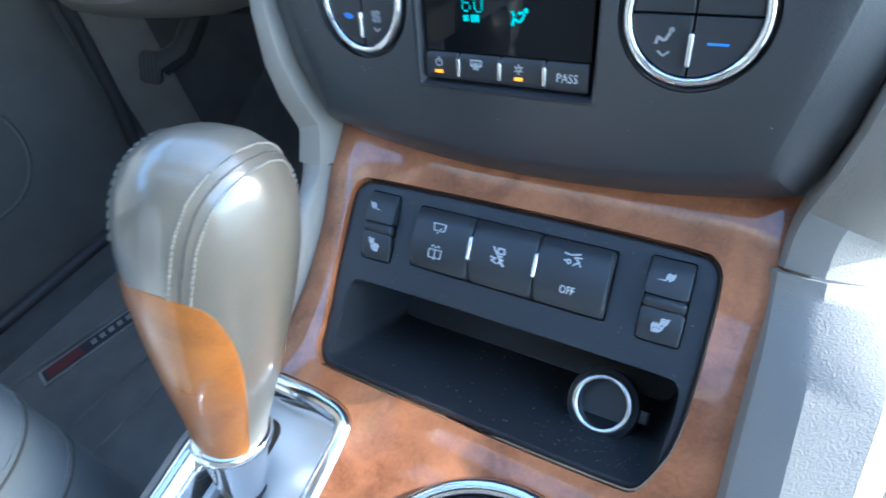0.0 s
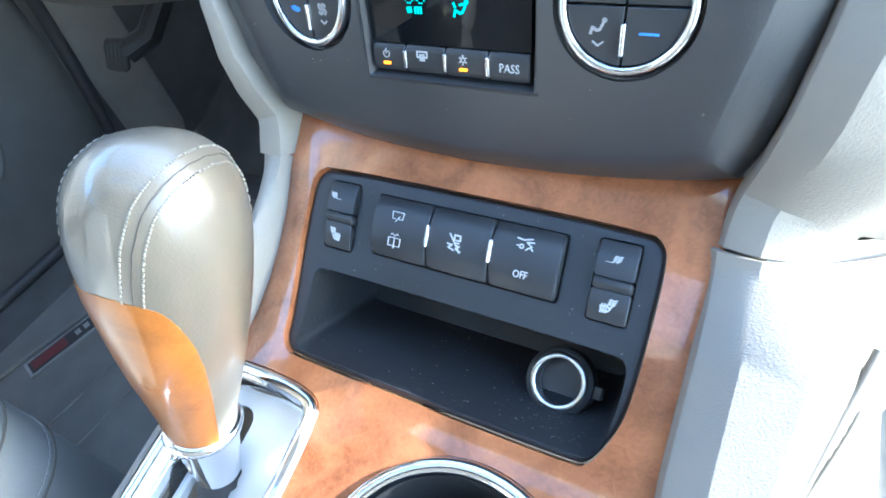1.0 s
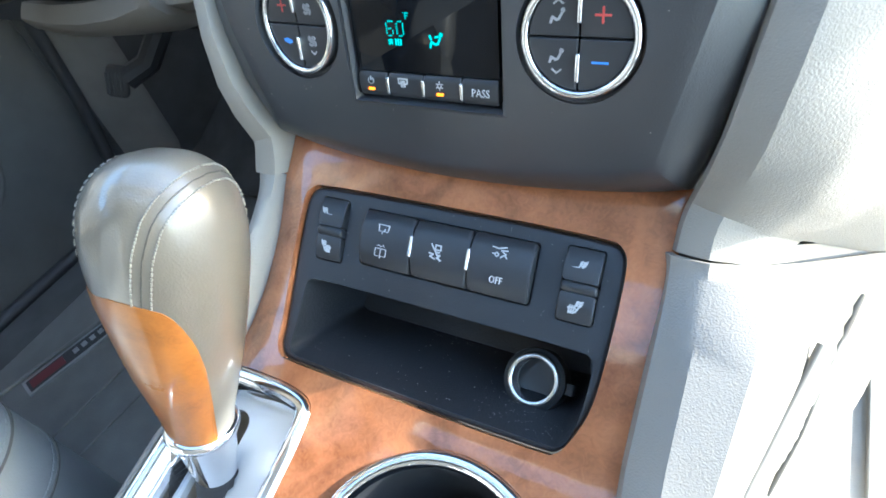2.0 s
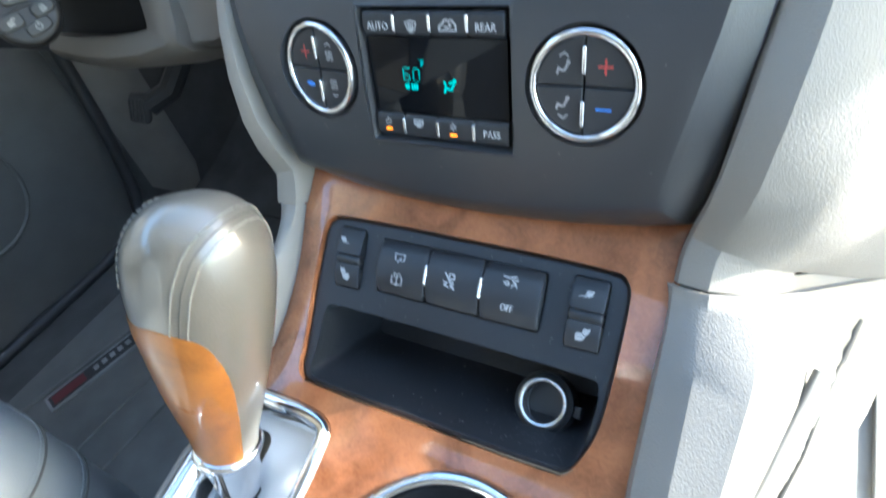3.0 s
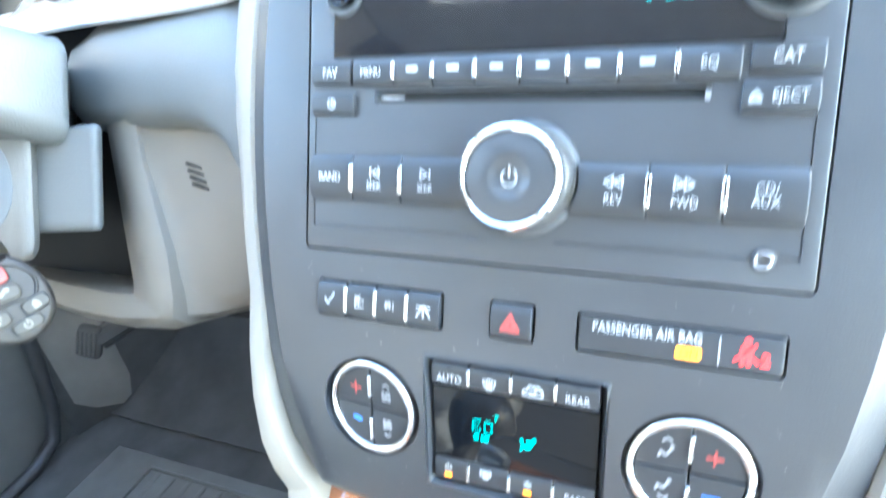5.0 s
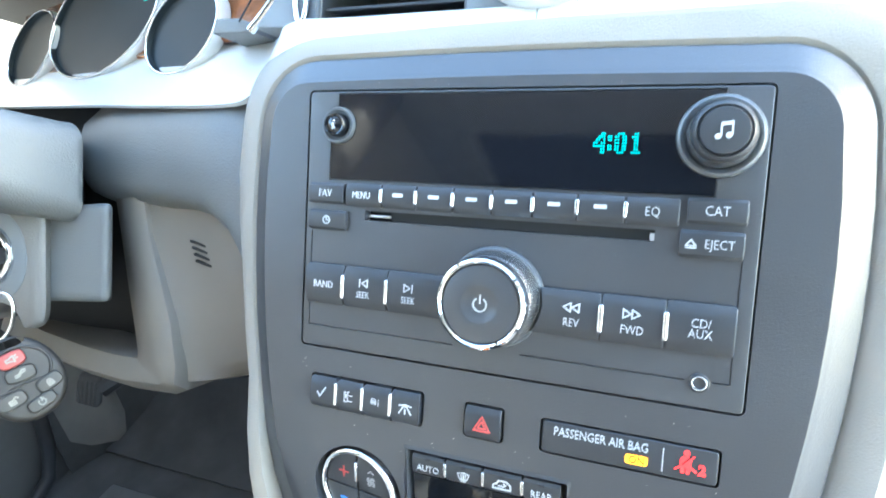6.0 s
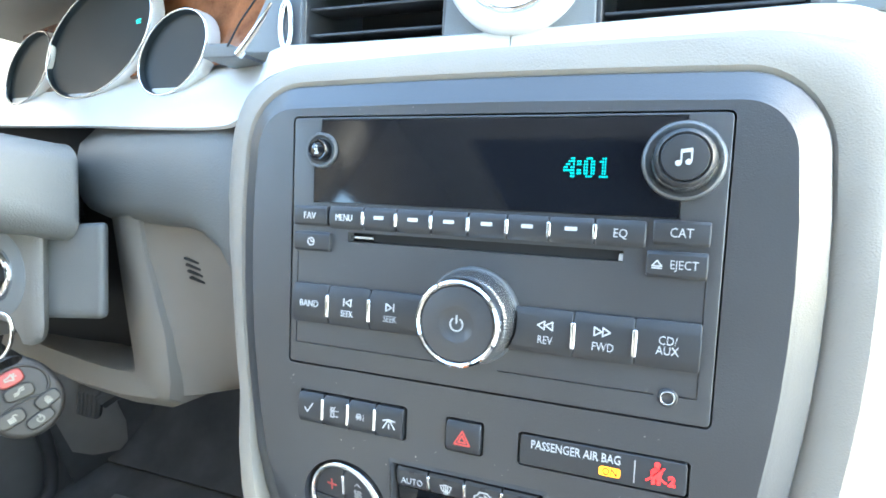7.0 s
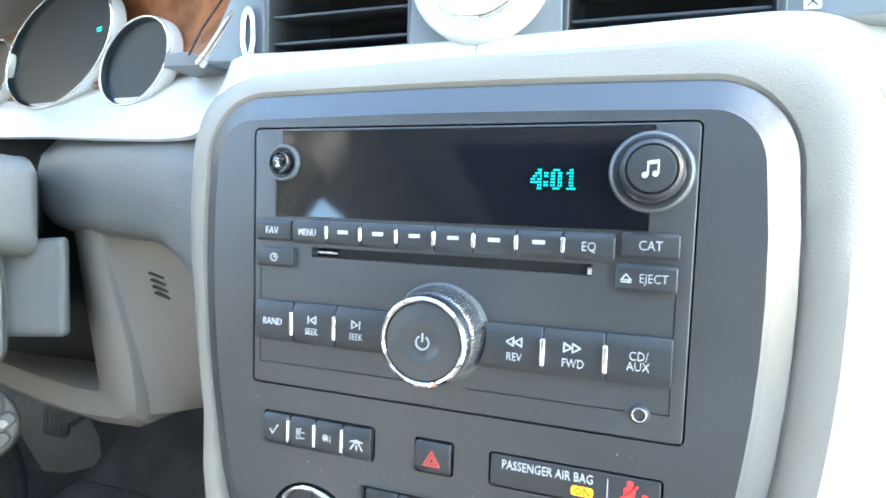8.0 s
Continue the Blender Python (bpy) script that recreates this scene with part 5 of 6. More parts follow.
HEAT = [[(-0.85, -0.25), (-0.65, -0.75), (0.15, -0.75), (0.3, -0.4), (-0.05, -0.15), (-0.85, -0.25)], [(0.3, -0.5), (0.65, 0.35)], [(0.1, 0.55), (0.35, 0.68), (0.6, 0.55), (0.95, 0.72)], [(0.05, 0.28), (0.3, 0.41), (0.6, 0.28), (0.9, 0.45)], [(0.0, 0.02), (0.25, 0.15), (0.5, 0.02), (0.8, 0.18)]]
HEAT2 = HEAT + [[(-0.75, -0.95), (-0.65, 0.05)], [(-0.45, -0.95), (-0.35, 0.05)], [(-0.15, -0.95), (-0.05, 0.05)]]


def heater_switch(x0, label, mirror):
    x1 = x0 + 0.172
    r = thing("seat_heater_switch", label, "switch", FQ, ((x0 + x1) / 2, 0.06, -0.69), group="seat heater switches")
    part("well", fan_out(slab(rrect(x0 - 0.007, x1 + 0.007, -0.689, -0.327, 0.015), 0.035, 0.074)), M_GAP, r)
    def rocker(z0, z1, y0, y1, b=0.012):
        prof = [(0.07, z1), (0.07, z0)]
        for i in range(9):
            q = i / 8
            prof.append((y0 + (y1 - y0) * q - 0.012 * math.sin(math.pi * q), z0 + (z1 - z0) * q))
        return fan_out(extrude_x(prof, x0, x1, b))
    up = part("rocker", rocker(-0.496, -0.335, -0.024, 0.006), M_BUTTON, r, smooth=40)
    part("bridge", rocker(-0.548, -0.500, -0.010, -0.014), M_BUTTON, r, smooth=40)
    lo = part("rocker", rocker(-0.682, -0.552, 0.012, -0.012), M_BUTTON, r, smooth=40)
    k = -1 if mirror else 1
    xu, xl = (-0.703, -0.682) if mirror else (0.757, 0.771)
    part("glyph", fan_out(strokes([[(k * a, b) for a, b in ln] for ln in HEAT], xu, -0.426, 0.036, -0.0235, 0.10)), M_WHITE, up)
    part("glyph", fan_out(strokes([[(k * a, b) for a, b in ln] for ln in HEAT2], xl, -0.610, 0.036, -0.016, 0.10)), M_WHITE, lo)


heater_switch(-0.760, "black heated seat rocker switch beside the driver", True)
heater_switch(0.685, "black heated seat rocker switch beside the passenger", False)


def switch_bank():
    r = thing("console_switches", "bank of three wide black console buttons with white symbols", "switch", FQ, (0.05, 0.06, -0.66))
    part("well", fan_out(slab(rrect(-0.458, 0.548, -0.661, -0.349, 0.015), 0.035, 0.074)), M_GAP, r)
    xs = [-0.453, -0.125, 0.208, 0.543]
    g0 = [[(-0.75, 0.35), (0.75, 0.35), (0.65, -0.45), (0.1, -0.45)], [(-0.75, 0.35), (-0.65, -0.45), (-0.3, -0.45)], [(0.25, -0.15), (-0.15, -0.6), (-0.2, -0.8)]]
    g1 = [[(-0.8, 0.3), (0.8, 0.3), (0.8, -0.65), (-0.8, -0.65), (-0.8, 0.3)], [(0, 0.35), (0, -0.9)], [(-0.55, 0.6), (-0.35, 0.8), (0.0, 0.55), (0.35, 0.8), (0.55, 0.6)]]
    g2 = [[(-0.1, 0.25), (-0.05, 0.75), (0.55, 0.75), (0.6, 0.25), (-0.1, 0.25)], [(0.0, 0.0), (0.5, 0.0)], [(-0.6, 0.8), (0.65, -0.85)], [(-0.75, -0.2), (-0.2, -0.25), (-0.6, -0.55), (0.0, -0.75)], [(0.1, -0.2), (0.6, -0.3), (0.2, -0.6), (0.75, -0.8)]]
    g3 = [[(-0.9, 0.55), (-0.2, 0.45), (0.1, 0.55), (0.7, 0.7)], [(0.15, 0.25), (0.9, 0.35)], [(-0.85, -0.2), (-0.5, -0.2)], arc(-0.35, -0.25, 0.2, 0, 360, 10), [(0.35, 0.1), (0.75, -0.1), (0.35, -0.35), (0.15, -0.55)], [(0.7, -0.3), (0.9, -0.5)]]
    for i in range(3):
        k = part("button", fan_out(key_top(xs[i] + 0.004, xs[i + 1] - 0.004, -0.655, -0.355, -0.012, 0.07, 0.030, 0.016)), M_BUTTON, r, smooth=40)
        if i == 0:
            part("glyph", fan_out(strokes(g0, -0.303, -0.446, 0.044, -0.041, 0.05)), M_WHITE, k)
            part("glyph", fan_out(strokes(g1, -0.304, -0.573, 0.042, -0.041, 0.05)), M_WHITE, k)
        elif i == 1:
            part("glyph", fan_out(strokes(g2, 0.026, -0.512, 0.048, -0.0435, 0.075)), M_WHITE, k)
        else:
            part("glyph", fan_out(strokes(g3, 0.370, -0.444, 0.044, -0.041, 0.075)), M_WHITE, k)
            part("lettering", fan_out(words("OFF", 0.372, -0.582, 0.050, -0.041, squeeze=0.8, bold=0.0)), M_WHITE, k)
        if i:
            part("divider", fan_out(capsule(xs[i], -0.568, -0.456, -0.052, 0.009)), M_CHROME, r, "slim chrome divider")


switch_bank()


# ---------------------------------------------------------------- cup holder
def cup_holder():
    cx, cz, rad = CUP
    r = thing("cup_holder", "deep black cup holder with a broad chrome ring", "cup holder", FQ2, (cx, 0.9, cz))
    part("ring", ring(cx, cz, rad - 0.075, rad - 0.004, -0.045, 0.10, 96), M_CHROME, r, "broad polished chrome ring")
    loops = []
    for rr, y in ((rad - 0.074, 0.02), (rad - 0.08, 0.06), (rad - 0.09, 0.3), (rad - 0.12, 0.75), (rad - 0.16, 0.82)):
        loops.append([(cx + rr * math.cos(2 * math.pi * i / 64), y, cz + rr * math.sin(2 * math.pi * i / 64)) for i in range(64)])
    b = rings(loops, False, True)
    bmesh.ops.solidify(b, geom=list(b.faces), thickness=-0.01)
    part("bowl", b, M_TRAY, r, smooth=40)
    part("fin", box(cx - 0.06, cx - 0.02, 0.35, 0.80, cz + 0.05, cz + rad - 0.14, 0.012), M_RUBBER, r, "rubber fin that grips the cup")
    # rolled lip of the veneer round it
    part("veneer_lip", moved(ring(cx, cz, rad - 0.006, rad + 0.06, 0.0, 0.06, 96), FP.inverted() @ FQ2), M_WOOD, CONSOLE, "rolled veneer lip round the cup holder")


cup_holder()


# ---------------------------------------------------------------- shifter


def shifter_gate():
    r = thing("shifter_gate", "polished chrome frame round the gear shifter with a pale plate inside", "trim", FQ2, (-0.8, 0.2, -0.8))
    o = smooth_outline(GATE, 2)
    inn = offset(o, 0.13)
    loops = []
    for d, y in ((0.0, 0.12), (0.0, 0.0), (0.012, -0.035), (0.04, -0.05), (0.075, -0.035), (0.11, 0.02), (0.13, 0.09), (0.13, 0.24)):
        loops.append([(x, y, z) for x, z in offset(o, d)])
    loops.append(loops[0])
    part("frame", rings(loops, False, False), M_CHROME, r, smooth=60)
    plate = cut(slab(offset(o, 0.12), 0.20, 0.25), [slab(rrect(-1.07, -0.89, -1.6, -0.25, 0.08), -0.1, 0.5)])
    part("plate", plate, M_PLATE, r, "pale grey inner plate", smooth=30)
    part("slot", box(-1.08, -0.64, 0.52, 0.56, -1.65, -0.15), M_RUBBER, r)
    return r


shifter_gate()

# stations of the knob in the stack's frame: axis point, radius
KNOB = [((-0.867, -0.732, -2.627), 0.167), ((-0.852, -0.743, -2.507), 0.185), ((-0.833, -0.755, -2.359), 0.218), ((-0.807, -0.772, -2.187), 0.257), ((-0.780, -0.789, -2.016), 0.286),
        ((-0.752, -0.806, -1.844), 0.312), ((-0.726, -0.823, -1.684), 0.331), ((-0.697, -0.838, -1.536), 0.337), ((-0.670, -0.850, -1.399), 0.322), ((-0.649, -0.858, -1.296), 0.288),
        ((-0.633, -0.863, -1.216), 0.230), ((-0.624, -0.867, -1.164), 0.155), ((-0.620, -0.869, -1.142), 0.075)]


def knob_at(t, deg):
    """A point of the knob's skin: t runs from its foot (0) to its crown (1), deg round its axis."""
    f = t * (len(KNOB) - 1)
    i = min(int(f), len(KNOB) - 2)
    k = f - i
    pts = [Vector(KNOB[max(0, min(len(KNOB) - 1, i + d))][0]) for d in (-1, 0, 1, 2)]
    rs = [KNOB[max(0, min(len(KNOB) - 1, i + d))][1] for d in (-1, 0, 1, 2)]
    def cr(p):
        return 0.5 * (2 * p[1] + (p[2] - p[0]) * k + (2 * p[0] - 5 * p[1] + 4 * p[2] - p[3]) * k * k + (3 * p[1] - p[0] - 3 * p[2] + p[3]) * k ** 3)
    c, rad = cr(pts), cr(rs)
    a = radians(deg)
    return c + Vector((math.cos(a) * rad, math.sin(a) * rad * 0.93, 0.0))


def knob_skin(t, deg, lift):
    """A point lifted off the knob along its own normal."""
    p = knob_at(t, deg)
    du = knob_at(min(t + 0.01, 1.0), deg) - knob_at(max(t - 0.01, 0.0), deg)
    dv = knob_at(t, deg + 2) - knob_at(t, deg - 2)
    return p + dv.cross(du).normalized() * lift


def knob_edge(deg):
    """Height to which the veneer inlay climbs at an angle round the knob."""
    pts = [(-250, 0.20), (-200, 0.40), (-160, 0.49), (-122, 0.505), (-96, 0.510), (-84, 0.515), (-72, 0.510), (-56, 0.495), (-48, 0.483), (-42, 0.465), (-34, 0.415), (-29, 0.37), (-26, 0.335), (-22, 0.26), (-19, 0.165), (-17, 0.05), (-16, -0.02), (360, -0.02)]
    for (a, u), (b, v) in zip(pts, pts[1:]):
        if a <= deg <= b:
            return u + (v - u) * (deg - a) / (b - a)
    return -0.02


M_LEATHERSEAM = shader("seam_leather", (0.07, 0.066, 0.058), 0.5)


def gear_shifter():
    r = thing("gear_shifter", "grey leather gear shifter knob with orange burl inlay and chrome neck", "gear shifter", FP, (-0.68, -0.84, -2.8))
    loops = []
    for i in range(49):
        t = i / 48
        loops.append([tuple(knob_at(t, 360 * j / 64)) for j in range(64)])
    part("grip", rings(loops), M_LEATHER, r, "grey-brown stitched leather grip", smooth=60)
    # inlay laid over the front of the grip
    grid = []
    for j in range(60):
        deg = -250 + 233.5 * j / 59
        top = knob_edge(deg)
        grid.append([tuple(knob_skin(max(0.004, top * q), deg, 0.009 if q < 0.93 else 0.003)) for q in [k / 12 for k in range(13)]])
    part("inlay", sheet(grid, -0.012), M_KNOBWOOD, r, "glossy orange burl inlay", smooth=60)
    # twin seams over the crown
    seam = [(-60, 0.50), (-57, 0.56), (-54, 0.62), (-50, 0.665), (-46, 0.71), (-40, 0.75), (-32, 0.785), (-22, 0.812), (-8, 0.836), (14, 0.845), (36, 0.825), (54, 0.77), (62, 0.68), (66, 0.55), (66, 0.2)]
    fine = []
    for (a, u), (b, v) in zip(seam, seam[1:]):
        for k in range(14):
            fine.append((a + (b - a) * k / 14, u + (v - u) * k / 14))
    bits = []
    for side in (-1, 1):
        line = []
        for i, (a, u) in enumerate(fine):
            p = knob_skin(u, a, 0.002)
            q = knob_skin(*reversed(fine[min(i + 1, len(fine) - 1)]), 0.002) if i < len(fine) - 1 else p
            d = (q - p)
            c = knob_skin(u, a, 0.2) - p
            line.append(p + d.cross(c).normalized() * 0.036 * side if d.length > 1e-6 else p)
        for i in range(0, len(line) - 3, 3):
            bits.append(tube([line[i], line[i].lerp(line[i + 2], 0.45), line[i].lerp(line[i + 2], 0.9)], 0.0040, 6))
    part("stitching", join(*bits), M_THREAD, r, "double row of pale stitches", smooth=60)
    crease = [knob_skin(u, a, 0.001) for a, u in fine]
    part("seam", tube(crease, 0.003, 6), M_LEATHERSEAM, r, smooth=60)
    side = [(-130, 0.575), (-133, 0.65), (-138, 0.73), (-146, 0.80), (-160, 0.86), (-185, 0.90)]
    back = [(a + (b - a) * k / 9, u + (v - u) * k / 9) for (a, u), (b, v) in zip(side, side[1:]) for k in range(9)]
    part("stitching", join(*[tube([knob_skin(back[i][1], back[i][0], 0.006), knob_skin(back[i + 1][1], back[i + 1][0], 0.006), knob_skin(back[i + 2][1], back[i + 2][0], 0.004)], 0.0038, 6) for i in range(0, len(back) - 3, 3)]), M_THREAD, r, smooth=60)
    # chrome collar, neck and boot
    ax = Vector((0.03, -0.05, 0.37)).normalized()
    foot = Vector(KNOB[0][0])
    e1 = ax.cross(Vector((0, 1, 0))).normalized()
    e2 = ax.cross(e1)
    def disc(h, rad, sq=1.0, n=40):
        return [tuple(foot + ax * h * 1.14 + e1 * rad * 1.14 * math.cos(2 * math.pi * i / n) + e2 * rad * 1.14 * sq * math.sin(2 * math.pi * i / n)) for i in range(n)]
    part("collar", rings([disc(0.02, 0.148), disc(0.012, 0.160), disc(-0.01, 0.166), disc(-0.03, 0.160), disc(-0.036, 0.14)]), M_CHROME, r, "chrome collar", smooth=60)
    part("neck", rings([disc(-0.03, 0.142), disc(-0.10, 0.132), disc(-0.22, 0.118), disc(-0.33, 0.10), disc(-0.39, 0.08), disc(-0.42, 0.05)]), M_CHROME, r, "tapering chrome neck", smooth=60)
    ribs = []
    for k in range(14):
        h = -0.34 - 0.03 * k
        ribs += [disc(h, 0.088 + 0.004 * k), disc(h - 0.012, 0.102 + 0.004 * k), disc(h - 0.024, 0.088 + 0.004 * k)]
    part("boot", rings(ribs), M_RUBBER, r, "ribbed black boot", smooth=30)


gear_shifter()


# ---------------------------------------------------------------- vents, clock and gauges above the trim
def vents():
    for x0, x1, lab in ((-1.20, -0.36, "black dashboard air vent with level slats beside the driver"), (0.45, 1.30, "black dashboard air vent with level slats beside the passenger")):
        r = thing("air_vent", lab, "air vent", FP, ((x0 + x1) / 2, 0.6, 1.7), group="centre vents")
        part("hollow", box(x0, x1, 0.98, 1.02, 1.68, 2.6), M_GAP, r)
        for k in range(6):
            z = 1.80 + 0.145 * k
            b = box(x0 + 0.01, x1 - 0.01, 0.36, 0.62, z - 0.008, z + 0.008, 0.006)
            for v in b.verts:
                v.co.z += (v.co.y - 0.36) * 0.12
            part("slat", b, M_BUTTON, r)
        for x in (x0 - 0.02, x1 + 0.02):
            part("cheek", box(x - 0.02, x + 0.02, 0.33, 1.0, 1.69, 2.6, 0.008), M_CHARCOAL, r)
        part("sill", box(x0 - 0.03, x1 + 0.03, 0.36, 1.0, 1.665, 1.70), M_CHARCOAL, r)


vents()


def clock():
    r = thing("dash_clock", "round dashboard clock in a broad pale ring with a chrome rim", "clock", FP, (0.035, 0.5, 1.7))
    hub = [(-0.345, 1.705), (0.425, 1.745), (0.40, 2.6), (-0.30, 2.6)]
    part("mount", slab(hub, 0.31, 0.9, 0.012), M_SLATE, r, "slate grey mount between the vents", smooth=30)
    cx, cz = 0.035, 2.045
    part("ring", ring(cx, cz, 0.245, 0.345, 0.20, 0.34, 72), M_SILVER, r, "broad pale satin ring", smooth=60)
    part("rim", ring(cx, cz, 0.205, 0.25, 0.205, 0.32, 72), M_CHROME, r, smooth=60)
    part("face", lathe(cx, cz, [(0.21, 0.30), (0.21, 0.255), (0.12, 0.245), (0.0, 0.243)], 48), M_CLOCKFACE, r, "pale clock face")


M_SLATE = shader("slate_plastic", (0.14, 0.155, 0.17), 0.45, bump=0.2, scale=1200, vary=0.05)
M_CLOCKFACE = shader("clock_face", (0.75, 0.78, 0.80), 0.12)
clock()


def side_dash_panels():
    # slate panel with the chrome thumb loop, left of the vents, and the veneer beside the gauges
    r = part("vent_panel", slab([(-1.735, 1.75), (-1.24, 1.72), (-1.18, 2.6), (-1.24, 2.6)], 0.42, 0.9, 0.01), M_SLATE, DASH, "slate grey panel beside the vent", smooth=30)
    loop = [(-1.385 + 0.038 * math.cos(a), 0.40, 1.885 + 0.135 * math.sin(a)) for a in [2 * math.pi * i / 24 for i in range(24)]]
    part("thumb_loop", tube(loop, 0.018, 10, True), M_CHROME, r, "upright chrome loop", smooth=60)
    part("mark", slab(rrect(-1.408, -1.362, 1.735, 1.765, 0.004), 0.405, 0.43), M_WHITE, r)
    grid = []
    for q in range(8):
        z = 1.79 + 0.11 * q
        sh = 0.32 * (z - 1.79) / 0.3
        grid.append([(x + min(sh, 0.5) * 0.85, dash_y(x) + 0.26 + 0.10 * (z - 1.79), z) for x in (-6.6, -4.5, -3.2, -2.6, -2.3, -2.05, -1.88, -1.80)])
    v = part("cluster_veneer", sheet(grid, -0.05), M_WOOD, DASH, "orange-brown burl veneer beside the gauges", smooth=60)
    part("joint", tube([(-1.87, 0.45, 1.80), (-1.78, 0.46, 1.95), (-1.60, 0.50, 2.2)], 0.006, 6), M_GAP, v)
    part("chrome_edge", tube([(-1.765, 0.43, 1.735), (-1.70, 0.435, 1.80), (-1.60, 0.44, 1.92), (-1.50, 0.45, 2.05), (-1.36, 0.48, 2.3)], 0.03, 10), M_CHROME, v, "thick chrome edge", smooth=60)
    part("foot", slab([(-2.08, 1.74), (-1.76, 1.735), (-1.80, 1.795), (-1.88, 1.825), (-2.06, 1.83)], 0.455, 0.9, 0.01), M_GREYSOFT, v, "grey foot under the veneer")
    b = part("passenger_panel", slab([(1.33, 1.745), (3.5, 1.80), (3.5, 2.6), (1.33, 2.6)], 0.40, 0.9, 0.01), M_SLATE, DASH, "slate grey panel with a small white sign", smooth=30)
    part("mark", slab(rrect(1.41, 1.475, 1.79, 1.855, 0.004), 0.394, 0.41), M_WHITE, b)
    part("mark_cross", strokes([[(-0.7, -0.7), (0.7, 0.7)], [(-0.7, 0.7), (0.7, -0.7)]], 1.4425, 1.8225, 0.026, 0.3925, 0.1), M_GAP, b)


side_dash_panels()


def gauge(cx, cz, a, b, lean, label):
    """An oval gauge well sunk in the silver ledge: a dark dial behind a thin chrome ring."""
    r = thing("gauge", label, "gauge", FP, (cx, dash_y(cx) + 0.3, cz), group="gauges")
    c, w = math.cos(radians(lean)), math.sin(radians(lean))
    def oval(k, dy, n=64):
        out = []
        for i in range(n):
            t = 2 * math.pi * i / n
            u, v = a * math.cos(t) + k * math.cos(t), b * math.sin(t) + k * math.sin(t)
            x, z = cx + u * c - v * w, cz + u * w + v * c
            out.append((x, dash_y(x) + 0.13 + dy, z))
        return out
    part("ring", tube(oval(0.004, 0.0), 0.009, 10, True), M_CHROME, r, "thin chrome ring", smooth=60)
    bm = rings([oval(0.0, 0.004), oval(-0.008, 0.02), oval(-0.015, 0.045), oval(-0.03, 0.05)], False, True)
    bmesh.ops.solidify(bm, geom=list(bm.faces), thickness=-0.008)
    part("dial", bm, M_DIAL, r, "dark dial face", smooth=60)
    part("hood", rings([oval(0.016, 0.12), oval(0.016, 0.05), oval(0.014, 0.014), oval(0.008, 0.004), oval(0.0, 0.014)], False, False), M_SILVER, r, "silver hood that rises from the ledge", smooth=60)
    return r


M_DIAL = shader("dial_black", (0.012, 0.018, 0.022), 0.45, spec=0.25)
gauge(-2.71, 1.89, 0.465, 0.276, 14, "small oval gauge in a chrome ring close to the vents")
g = gauge(-3.945, 2.138, 0.97, 0.437, 9, "large central oval gauge in a chrome ring")
part("tick", strokes([[(-1, -0.2), (1, 0.3)], [(-0.9, -1.0), (0.9, -0.7)]], -3.18, 2.20, 0.022, 0.93, 0.2), M_TEAL, g, "glowing teal mark")
gauge(-5.395, 2.046, 0.60, 0.287, 19, "small oval gauge in a chrome ring behind the column")


# ---------------------------------------------------------------- steering column, ignition and keys
def steering_column():
    r = thing("steering_column", "smooth grey steering column shroud with the ignition housing", "steering column", FP, (-4.1, 0.6, -0.3))
    loops = []
    for y, x1, z0, z1, rad in ((1.6, -4.7, 0.50, 1.10, 0.1), (0.72, -3.62, 0.44, 1.17, 0.14), (0.52, -3.31, 0.46, 1.19, 0.16), (0.47, -3.31, 0.47, 1.19, 0.18),
                               (0.0, -3.62, 0.60, 1.27, 0.22), (-0.8, -3.9, 0.62, 1.34, 0.2), (-1.5, -4.1, 0.66, 1.30, 0.18), (-1.62, -4.2, 0.72, 1.2, 0.14)):
        o = rrect(-5.6, x1, z0, z1, rad, 8)
        loops.append([(x, y, z) for x, z in o])
    part("shroud", rings(loops), M_GREYSOFT, r, smooth=60)
    loops = []
    for y, x1, k in ((1.6, -4.6, 0.05), (0.90, -3.6, 0.02), (0.62, -3.13, 0.0), (0.57, -3.10, 0.0), (0.545, -3.11, 0.012), (0.53, -3.14, 0.04)):
        loops.append([(x, y, z - 0.10 * max(0.0, -3.1 - x)) for x, z in rrect(-5.6, x1, -0.11 + k, 0.62 - k, 0.05, 5)])
    part("lower_shroud", rings(loops), M_GREYSOFT, r, "smooth grey lower half of the column shroud", smooth=60)
    part("parting_line", tube([(-4.4, 0.02, 0.99), (-3.9, -0.02, 0.985), (-3.55, 0.02, 0.98)], 0.006, 6), M_GAP, r)
    cx, cz = -4.05, 0.14
    loops = []
    for y, k, side in ((0.9, 1.0, -0.2), (0.52, 1.0, 0.40), (0.45, 0.99, 0.45), (0.41, 0.96, 0.44)):
        o = rrect(cx - 0.44 * k, cx + side * k, cz - 0.52 * k, cz + 0.46 * k, 0.16, 6)
        loops.append([(x, y, z) for x, z in o])
    part("ignition_housing", cut(rings(loops), [lathe(cx + 0.02, cz - 0.60, [(0.26, 0.1), (0.26, 1.2)], 40)]), M_HOUSING, r, "grained grey ignition housing", smooth=60)
    part("bezel", lathe(-4.09, 0.165, [(0.345, 0.43), (0.345, 0.405), (0.33, 0.398), (0.22, 0.392), (0.20, 0.41)], 56), M_SLATE, r, "grey ignition bezel")
    part("lock_ring", ring(-4.09, 0.165, 0.155, 0.215, 0.355, 0.42, 56), M_CHROME, r, "bright ring round the ignition lock")
    part("lock", lathe(-4.09, 0.165, [(0.157, 0.41), (0.15, 0.382), (0.0, 0.378)], 32), M_GAP, r)


steering_column()


